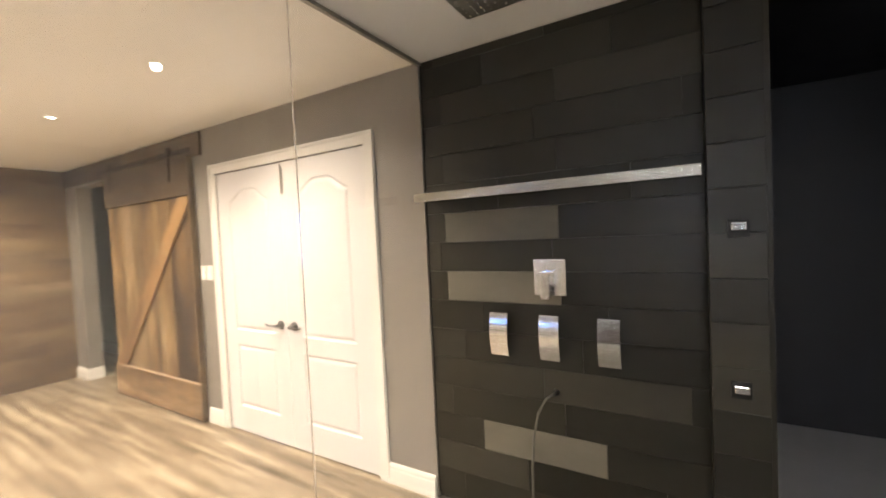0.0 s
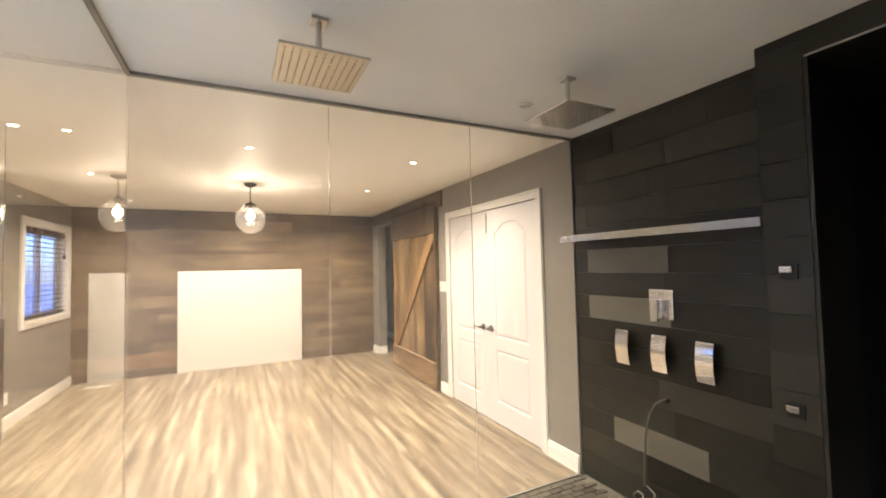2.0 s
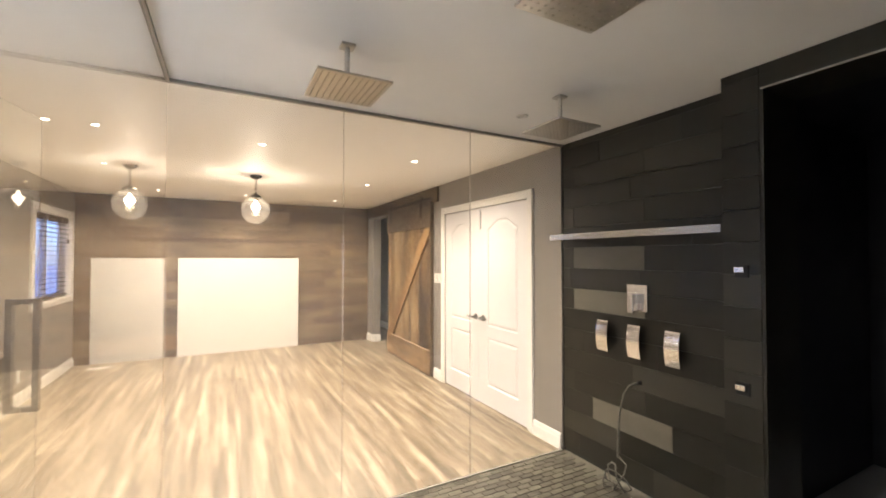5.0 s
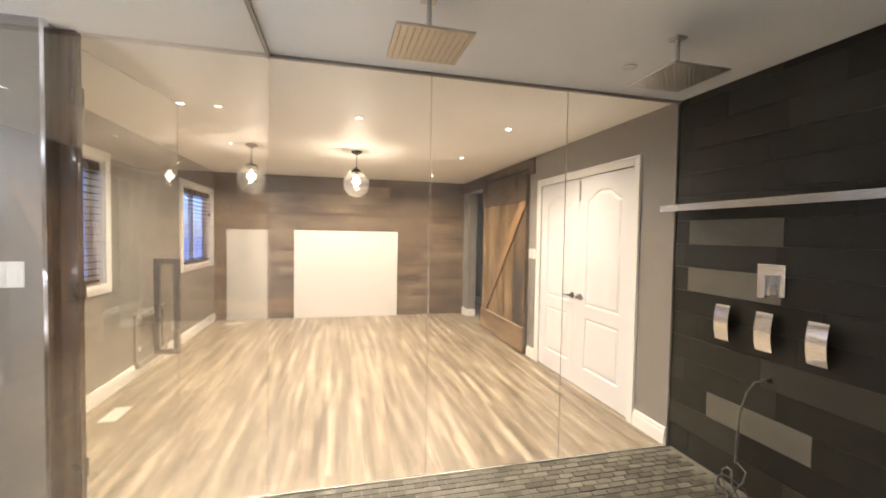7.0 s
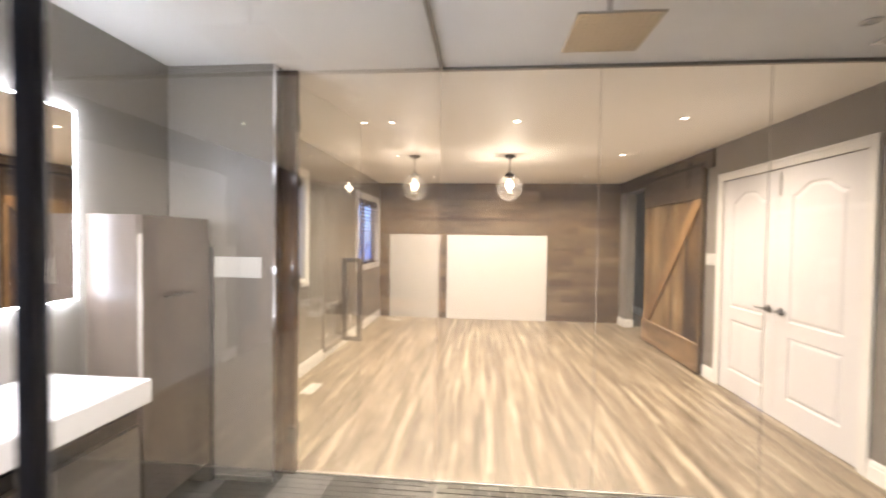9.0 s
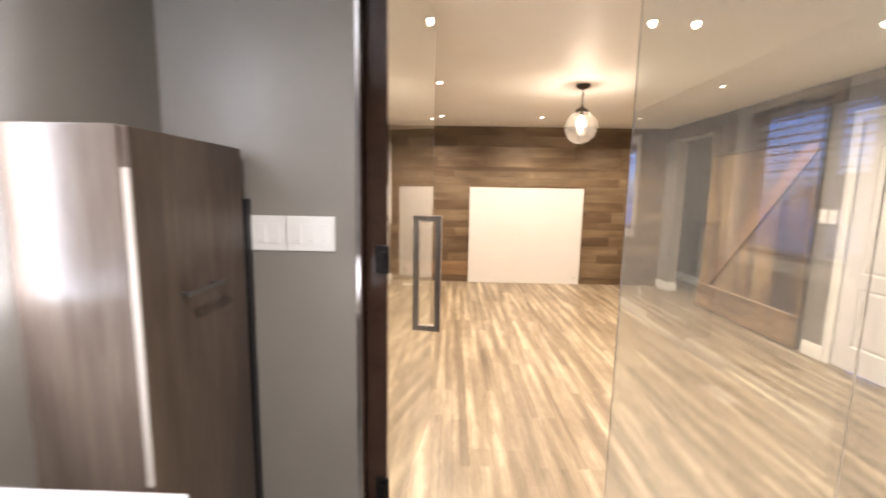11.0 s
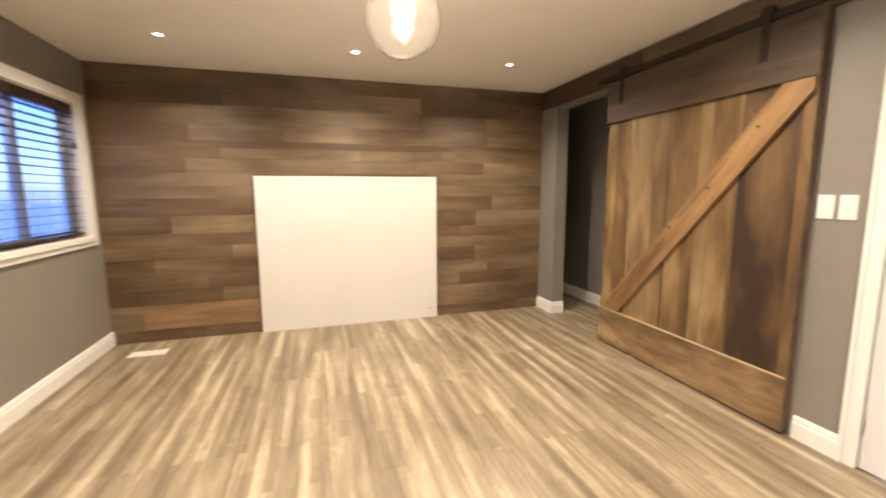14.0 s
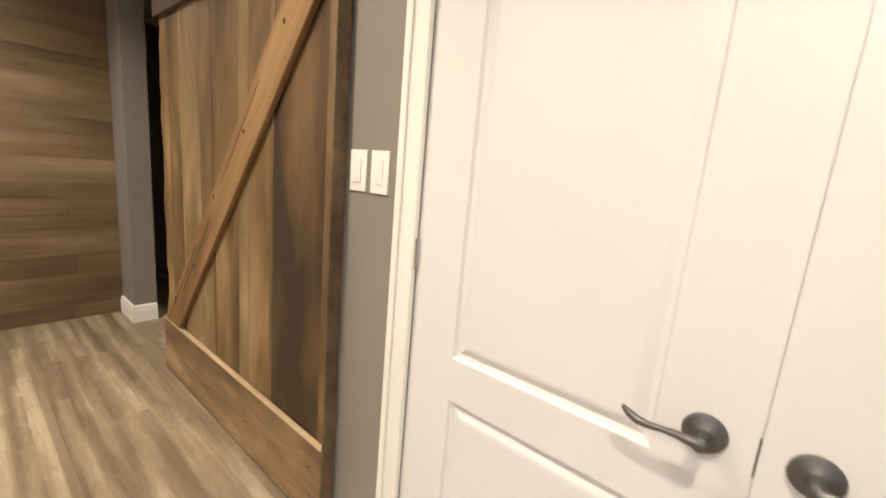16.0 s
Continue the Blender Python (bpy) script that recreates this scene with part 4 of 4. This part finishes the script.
def body_jet(x, y, z):
    ob = thing("body_jet", (x, y, z), "small square dark metal body jet on dark tiled pier", "shower jet", "body jets")
    part("base", boxes((-0.03, 0.03, -0.007, 0.01, -0.03, 0.03), bevel=0.002), M_IRON, ob)
    part("nozzle", boxes((-0.022, 0.022, -0.032, -0.007, -0.006, 0.022), bevel=0.004), M_CHROME, ob, "polished swivel nozzle")
    return ob


for z in (1.44, 0.885):
    body_jet(0.655, PILLAR_Y, z)
hose_pts = [(-0.045, 2.36, 0.70), (-0.05, 2.33, 0.70), (-0.075, 2.31, 0.685), (-0.11, 2.30, 0.62), (-0.135, 2.29, 0.5), (-0.145, 2.285, 0.35), (-0.145, 2.28, 0.2)]
for k in range(30):
    a = k * 0.62
    hose_pts.append((-0.145 + 0.075 * math.sin(a) + 0.02 * math.sin(2.3 * a), 2.25 + 0.045 * math.cos(a * 1.3), 0.115 - 0.003 * k + 0.085 * math.cos(a)))
hose_pts = [(x, y, max(z, 0.012)) for x, y, z in hose_pts]
hs = thing("shower_hose", hose_pts[0], "thin pale plastic hose hanging coiled at the tiled wall", "hose")
part("hose_line", tube([(x - hose_pts[0][0], y - hose_pts[0][1], z - hose_pts[0][2]) for x, y, z in hose_pts], 0.0055, 7), M_HOSE, hs, smooth=True)
part("wall_outlet", turned([(0.016, 0), (0.016, 0.008), (0.009, 0.012), (0.009, 0.02)], 14, pose(0, 0.01, 0, 90)), M_IRON, hs, smooth=True)
structure("doorway_edge", boxes((0.742, 2.0, PILLAR_Y - 0.003, PILLAR_Y + 0.004, 2.285, 2.293)), M_CHANNEL, "slim dark metal edge strip over the doorway", "trim")

# ---- vanity corner ----
VX0, VX1, VY = 0.095, 1.30, -1.36
vt = thing("washbasin", (VX0, LEFT, 0.745), "thick glossy white integrated basin top", "basin")
bm = bmesh.new()
vw, vd, vh = VX1 - VX0, VY - LEFT, 0.095
o = [(0, 0), (vw, 0), (vw, vd), (0, vd)]
i = [(0.52, 0.13), (vw - 0.14, 0.13), (vw - 0.14, vd - 0.06), (0.52, vd - 0.06)]
lo = [bm.verts.new((x, y, 0)) for x, y in o]
up = [bm.verts.new((x, y, vh)) for x, y in o]
ri = [bm.verts.new((x, y, vh)) for x, y in i]
dn = [bm.verts.new((x * 0.96 + 0.02, y * 0.96 + 0.012, vh - 0.07)) for x, y in i]
for k in range(4):
    j = (k + 1) % 4
    bm.faces.new((lo[k], lo[j], up[j], up[k]))
    bm.faces.new((up[k], up[j], ri[j], ri[k]))
    bm.faces.new((ri[k], ri[j], dn[j], dn[k]))
bm.faces.new(dn)
bm.faces.new(lo[::-1])
bmesh.ops.bevel(bm, geom=[e for e in bm.edges if e.calc_length() > 0.02], offset=0.004, segments=2, affect='EDGES')
part("basin_top", bm, M_COUNTER, vt)
dr = part("drain", turned([(0.031, 0.0), (0.031, 0.003), (0.027, 0.005), (0.022, 0.0045)], 20, pose(0.79, 0.25, vh - 0.0695)), M_CHROME, vt, "round chrome basin drain", smooth=True)
part("plug", turned([(0.019, 0.0), (0.019, 0.006), (0.012, 0.008)], 18, pose(0.79, 0.25, vh - 0.066)), M_CHROME, dr, smooth=True)
part("overflow_ring", turned([(0.012, 0.0), (0.012, 0.002), (0.008, 0.003)], 16, pose(0.79, 0.131, vh - 0.025, -90)), M_CHROME, vt, "small chrome overflow ring", smooth=True)
vc = thing("vanity_cabinet", (VX0 + 0.02, LEFT, 0.16), "dark grey-brown wood-veneer wall-hung vanity cabinet", "cabinet")
part("body", boxes((0, vw - 0.04, 0.001, vd - 0.06, 0, 0.545), bevel=0.003), M_VANITY, vc)
part("recess_strip", boxes((0, vw - 0.04, vd - 0.06, vd - 0.052, 0.50, 0.55)), M_BLACK, vc)
for k in range(2):
    part("drawer_front", boxes((k * (vw - 0.04) / 2 + 0.003, (k + 1) * (vw - 0.04) / 2 - 0.003, vd - 0.06, vd - 0.035, 0.0, 0.495), bevel=0.003), M_VANITY, vc)
fa = thing("basin_faucet", (0.60, LEFT + 0.06, 0.842), "square chrome single-lever basin faucet", "faucet")
part("post", boxes((-0.022, 0.022, -0.022, 0.022, 0, 0.13), bevel=0.003), M_CHROME, fa)
part("spout", boxes((-0.02, 0.02, 0.0, 0.15, 0.085, 0.107), bevel=0.003), M_CHROME, fa)
part("lever", boxes((-0.018, 0.018, -0.03, 0.06, 0.135, 0.147), bevel=0.002), M_CHROME, fa)
mi = thing("wall_mirror", (-0.03, LEFT, 1.13), "large wall mirror with lit white edge above vanity", "mirror")
mw, mh = 1.35, 0.84
part("mirror_backing", boxes((0.03, mw - 0.03, 0.0, 0.0228, 0.03, mh - 0.03)), M_PVC, mi)
ms = 0.008
part("mirror_glass", boxes((ms + 0.0004, mw - ms - 0.0004, 0.023, 0.027, ms + 0.0004, mh - ms - 0.0004)), M_MIRROR, mi)
part("light_strip", boxes((0, mw, 0.010, 0.026, 0, ms), (0, mw, 0.010, 0.026, mh - ms, mh), (0, ms, 0.010, 0.026, ms, mh - ms), (mw - ms, mw, 0.010, 0.026, ms, mh - ms)), M_LED, mi, "glowing white edge strip")
tc = thing("tall_cabinet", (-0.565, LEFT, 0.12), "dark brown wood-veneer tall bathroom cabinet", "cabinet")
part("body", boxes((0, 0.471, 0.001, 0.26, 0, 1.40), bevel=0.003), M_CABINET, tc)
td = part("cabinet_door", boxes((0.003, 0.468, 0.262, 0.28, 0.003, 1.397), bevel=0.003), M_CABINET, tc)
part("edge_band", boxes((0.4682, 0.4712, 0.2625, 0.2795, 0.58, 1.31)), M_EDGE, td, "pale edge band of the cabinet door")
pull = part("bar_pull", boxes((0.18, 0.35, 0.302, 0.312, 1.0, 1.012), bevel=0.002), M_DARKMETAL, td, "slim dark metal bar pull")
for px in (0.195, 0.327):
    part("pull_post", boxes((px, px + 0.008, 0.28, 0.302, 1.002, 1.010)), M_DARKMETAL, pull)
single("corner_post", boxes((-0.607, -0.572, LEFT + 0.001, LEFT + 0.285, 0, 1.36), bevel=0.004), M_BLACK, "black filler panel between cabinet and wall stub", "panel")

# ---- floor registers ----
def register(at, turn):
    ob = thing("floor_register", at, "white metal floor air register", "vent", "floor registers")
    ob.rotation_euler = (0, 0, radians(turn))
    part("frame", boxes((-0.135, 0.135, -0.06, -0.045, 0, 0.005), (-0.135, 0.135, 0.045, 0.06, 0, 0.005), (-0.135, -0.118, -0.045, 0.045, 0, 0.005), (0.118, 0.135, -0.045, 0.045, 0, 0.005), bevel=0.001), M_WHITE, ob)
    part("backing", boxes((-0.118, 0.118, -0.045, 0.045, 0.0002, 0.001)), M_UNLIT, ob)
    sl = mesh_of("slat", boxes((-0.118, 0.118, -0.003, 0.003, 0.001, 0.0045)), M_WHITE)
    for k in range(8):
        s = new("slat", sl)
        s.parent = ob
        s.location = (0, -0.0385 + 0.011 * k, 0)
    return ob


register((-2.065, -1.60, 0), 0)
register((-5.405, -1.48, 0), 90)

# ---- outside, beyond the windows ----
structure("ground", boxes((-120, 120, -160, LEFT - TH - 0.3, -0.9, -0.6)), M_SNOW, "snowy yard at dusk", "ground")
hs2 = thing("house", (-7.0, -12.0, -0.6), "low grey sided neighbouring house with dark roof", "house")
part("wall", boxes((-7, 5, -3, 0, 0, 2.1)), M_SIDING, hs2)
bm = bmesh.new()
v = [bm.verts.new(p) for p in ((-7.4, 0.4, 2.06), (5.4, 0.4, 2.06), (5.4, -3.4, 2.06), (-7.4, -3.4, 2.06), (-7.4, -1.5, 2.95), (5.4, -1.5, 2.95))]
for f in ((0, 1, 5, 4), (2, 3, 4, 5), (0, 4, 3), (1, 2, 5), (0, 3, 2, 1)):
    bm.faces.new([v[k] for k in f])
part("roof", bm, M_ROOF, hs2)
for wx in (-5, -1.5, 2.5):
    wf = part("window", boxes((wx - 0.7, wx + 0.7, 0.0, 0.05, 0.8, 1.8)), M_PVC, hs2)
    part("pane", boxes((wx - 0.62, wx + 0.62, 0.05, 0.06, 0.88, 1.72)), M_DARKPANE, wf)
fe = thing("fence", (-12, -7.5, -0.6), "dark board garden fence", "fence")
fb = mesh_of("board", boxes((-0.07, 0.07, 0, 0.02, 0, 1.5)), M_FENCE)
for k in range(110):
    s = new("board", fb)
    s.parent = fe
    s.location = (k * 0.155, 0, 0)
part("fence_rail", boxes((0, 17, -0.05, 0, 0.3, 0.39)), M_FENCE, fe)
part("fence_rail", boxes((0, 17, -0.05, 0, 1.15, 1.24)), M_FENCE, fe)

# ---- pieces: reclaimed planks of the far wall ----
wall_far = bpy.data.objects["wall_far"]
rng = random.Random(11)
rows = [0.0, 0.109, 0.33, 0.47, 0.60, 0.745, 0.86, 0.972, 1.13, 1.286, 1.40, 1.516, 1.64, 1.735, 1.80, 1.95, 2.10, 2.26, CEIL]


def wall_wood(r, y):
    """Which timber a plank of row r takes that is centred at y."""
    if r == 1 and -1.62 < y < -0.62:
        return M_PLANK_TAN
    if r == 13 and -0.84 < y < 1.13:
        return M_PLANK_DARK
    if r in (9, 10) and (y < -0.62 or y > 1.0) or r == 12 and -0.9 < y < 1.2:
        return M_PLANK_GREY
    if r in (2, 8, 16) and y < -0.4:
        return M_PLANK_DARK
    return rng.choice((M_PLANK, M_PLANK, M_PLANK, M_PLANK_GREY if r in (3, 5, 6, 7, 11) else M_PLANK))


FIXED = {1: [-1.60, -0.58], 13: [-0.84, 1.13], 12: [-0.88, 0.35, 1.19], 9: [-0.60, 0.6], 10: [-0.62, 1.15]}
for r, (z, z1) in enumerate(zip(rows, rows[1:])):
    cuts = FIXED.get(r)
    if cuts is None:
        cuts = [LEFT + rng.uniform(0.35, 1.2)]
        while cuts[-1] < RIGHT - 0.3:
            cuts.append(cuts[-1] + rng.uniform(0.7, 1.9))
    ends = [LEFT] + [c for c in cuts if c < RIGHT - 0.2] + [RIGHT]
    for y, y1 in zip(ends, ends[1:]):
        d = rng.uniform(0, 0.006)
        ob = new("plank", mesh_of("plank", boxes((-0.02, d, -(y1 - y) / 2 + 0.0006, (y1 - y) / 2 - 0.0006, 0.0004, z1 - z - 0.0004), bevel=0.0006), wall_wood(r, (y + y1) / 2)))
        ob.parent = wall_far
        ob.location = (FAR, (y + y1) / 2, z)

# ---- pieces: plank tiles of the shower wall ----
wall_tiled = bpy.data.objects["wall_tiled"]
PITCH, TL = 0.155, 0.605
rng = random.Random(3)
LIGHT = {9: [(-0.61, 2)], 7: [(-0.61, 2)], 11: [(-0.61, 1)], 13: [(0.0, 1)], 2: [(-0.43, 2)], 4: [(-0.10, 1)], 3: [(-0.61, 0), (-1.215, 1)], 6: [(0.2, 0)], 10: [(-0.3, 0)], 14: [(-0.36, 1)]}
z0, row = 1.27 - 8 * PITCH, 0
tile_cache = {}
while z0 < CEIL:
    za, zb = max(0.0, z0), min(CEIL, z0 + PITCH)
    marks = LIGHT.get(row, [])
    start = marks[0][0] if marks else rng.uniform(-0.7, -0.1)
    while start > GLASS_X:
        start -= TL
    x = start
    while x < PILLAR_X and zb - za > 0.01:
        a, b = max(GLASS_X + 0.002, x), min(PILLAR_X - 0.001, x + TL)
        if b - a > 0.012:
            tone = 0
            for mx, level in marks:
                if abs(mx - x) < 0.02:
                    tone = level
            if tone == 0 and not marks and rng.random() < 0.3:
                tone = 1
            key = (round(b - a, 3), round(zb - za, 3), tone)
            if key not in tile_cache:
                tile_cache[key] = mesh_of("tile", boxes((-key[0] / 2 + 0.0005, key[0] / 2 - 0.0005, 0, 0.02, 0.0005, key[1] - 0.0005), bevel=0.0006), (M_TILE, M_TILE_MID, M_TILE_LIGHT)[tone])
            ob = new("tile", tile_cache[key])
            ob.parent = wall_tiled
            ob.location = ((a + b) / 2, 2.368 + rng.uniform(0, 0.002), za)
        x += TL
    z0, row = z0 + PITCH, row + 1
wall_pier = bpy.data.objects["wall_pier"]
z0 = 1.27 - 8 * PITCH
while z0 < CEIL:
    za, zb = max(0.0, z0), min(CEIL, z0 + PITCH)
    if zb - za > 0.01:
        for rows in ([(PILLAR_X, 0.735, PILLAR_Y, PILLAR_Y + 0.012, za + 0.0005, zb - 0.0005)], [(PILLAR_X, PILLAR_X + 0.011, PILLAR_Y + 0.0125, 2.366, za + 0.0005, zb - 0.0005)]):
            ob = new("tile", mesh_of("tile", boxes(*rows, bevel=0.001), M_TILE_MID if rng.random() < 0.3 else M_TILE))
            ob.parent = wall_pier
    z0 += PITCH

# ---- pieces: laminate boards of the bedroom and hall floor ----
BW, BL = 0.152, 1.22
rng = random.Random(21)
y = LEFT
board_cache = {}
while y < 3.05:
    y1 = min(y + BW, RIGHT + 0.045 if y < RIGHT + 0.04 else 3.05)
    lo_x, hi_x = (FAR, GLASS_X - 0.012) if y1 <= RIGHT + 0.05 else (-7.0, -3.7)
    x = lo_x - rng.uniform(0.0, BL * 0.8)
    while x < hi_x:
        a, b = max(lo_x, x), min(hi_x, x + BL)
        if b - a > 0.03:
            key = (round(b - a, 3), round(y1 - y, 3))
            if key not in board_cache:
                board_cache[key] = mesh_of("floor_board", boxes((-key[0] / 2 + 0.0003, key[0] / 2 - 0.0003, -key[1] / 2 + 0.0003, key[1] / 2 - 0.0003, -0.012, 0), bevel=0.0004), M_FLOOR)
            ob = new("floor_board", board_cache[key])
            ob.parent = floor
            ob.location = ((a + b) / 2, (y + y1) / 2, 0)
        x += BL
    y = y1

# ---- pieces: bathroom floor tiles and shower mosaic ----
bt = mesh_of("tile", boxes((-0.2985, 0.2985, -0.1485, 0.1485, -0.006, 0.0), bevel=0.001), M_BATHFLOOR)
for ix in range(6):
    for iy in range(6):
        if GLASS_Y - 0.16 - iy * 0.30 < LEFT:
            continue
        cx = GLASS_X + 0.315 + ix * 0.60 - (0.3 if iy % 2 else 0)
        if cx - 0.3 < GLASS_X + 0.01 or cx + 0.3 > BACK:
            continue
        ob = new("tile", bt)
        ob.parent = bath_floor
        ob.location = (cx, GLASS_Y - 0.165 - iy * 0.30, 0)
MX, MY = 0.048, 0.098
mm = mesh_of("mosaic_tile", boxes((-MX / 2 + 0.0025, MX / 2 - 0.0025, -MY / 2 + 0.0025, MY / 2 - 0.0025, -0.006, 0.0), bevel=0.0012), M_MOSAIC)
rest = bmesh.new()
count, ix = 0, 0
x = GLASS_X + 0.014 + MX / 2
while x < BACK - 0.03:
    y = GLASS_Y + 0.02 + (MY / 2 if ix % 2 else MY)
    while y < (2.33 if x < PILLAR_X - 0.03 else 2.13):
        if count < 300:
            ob = new("mosaic_tile", mm)
            ob.parent = shower_floor
            ob.location = (x, y, 0.0006 * math.sin(count * 12.9))
            count += 1
        else:
            box(rest, x - MX / 2 + 0.0025, x + MX / 2 - 0.0025, y - MY / 2 + 0.0025, y + MY / 2 - 0.0025, -0.006, 0.0)
        y += MY
    x, ix = x + MX, ix + 1
tagged(part("mosaic_tiles", rest, M_MOSAIC, shower_floor), kind="stuff")
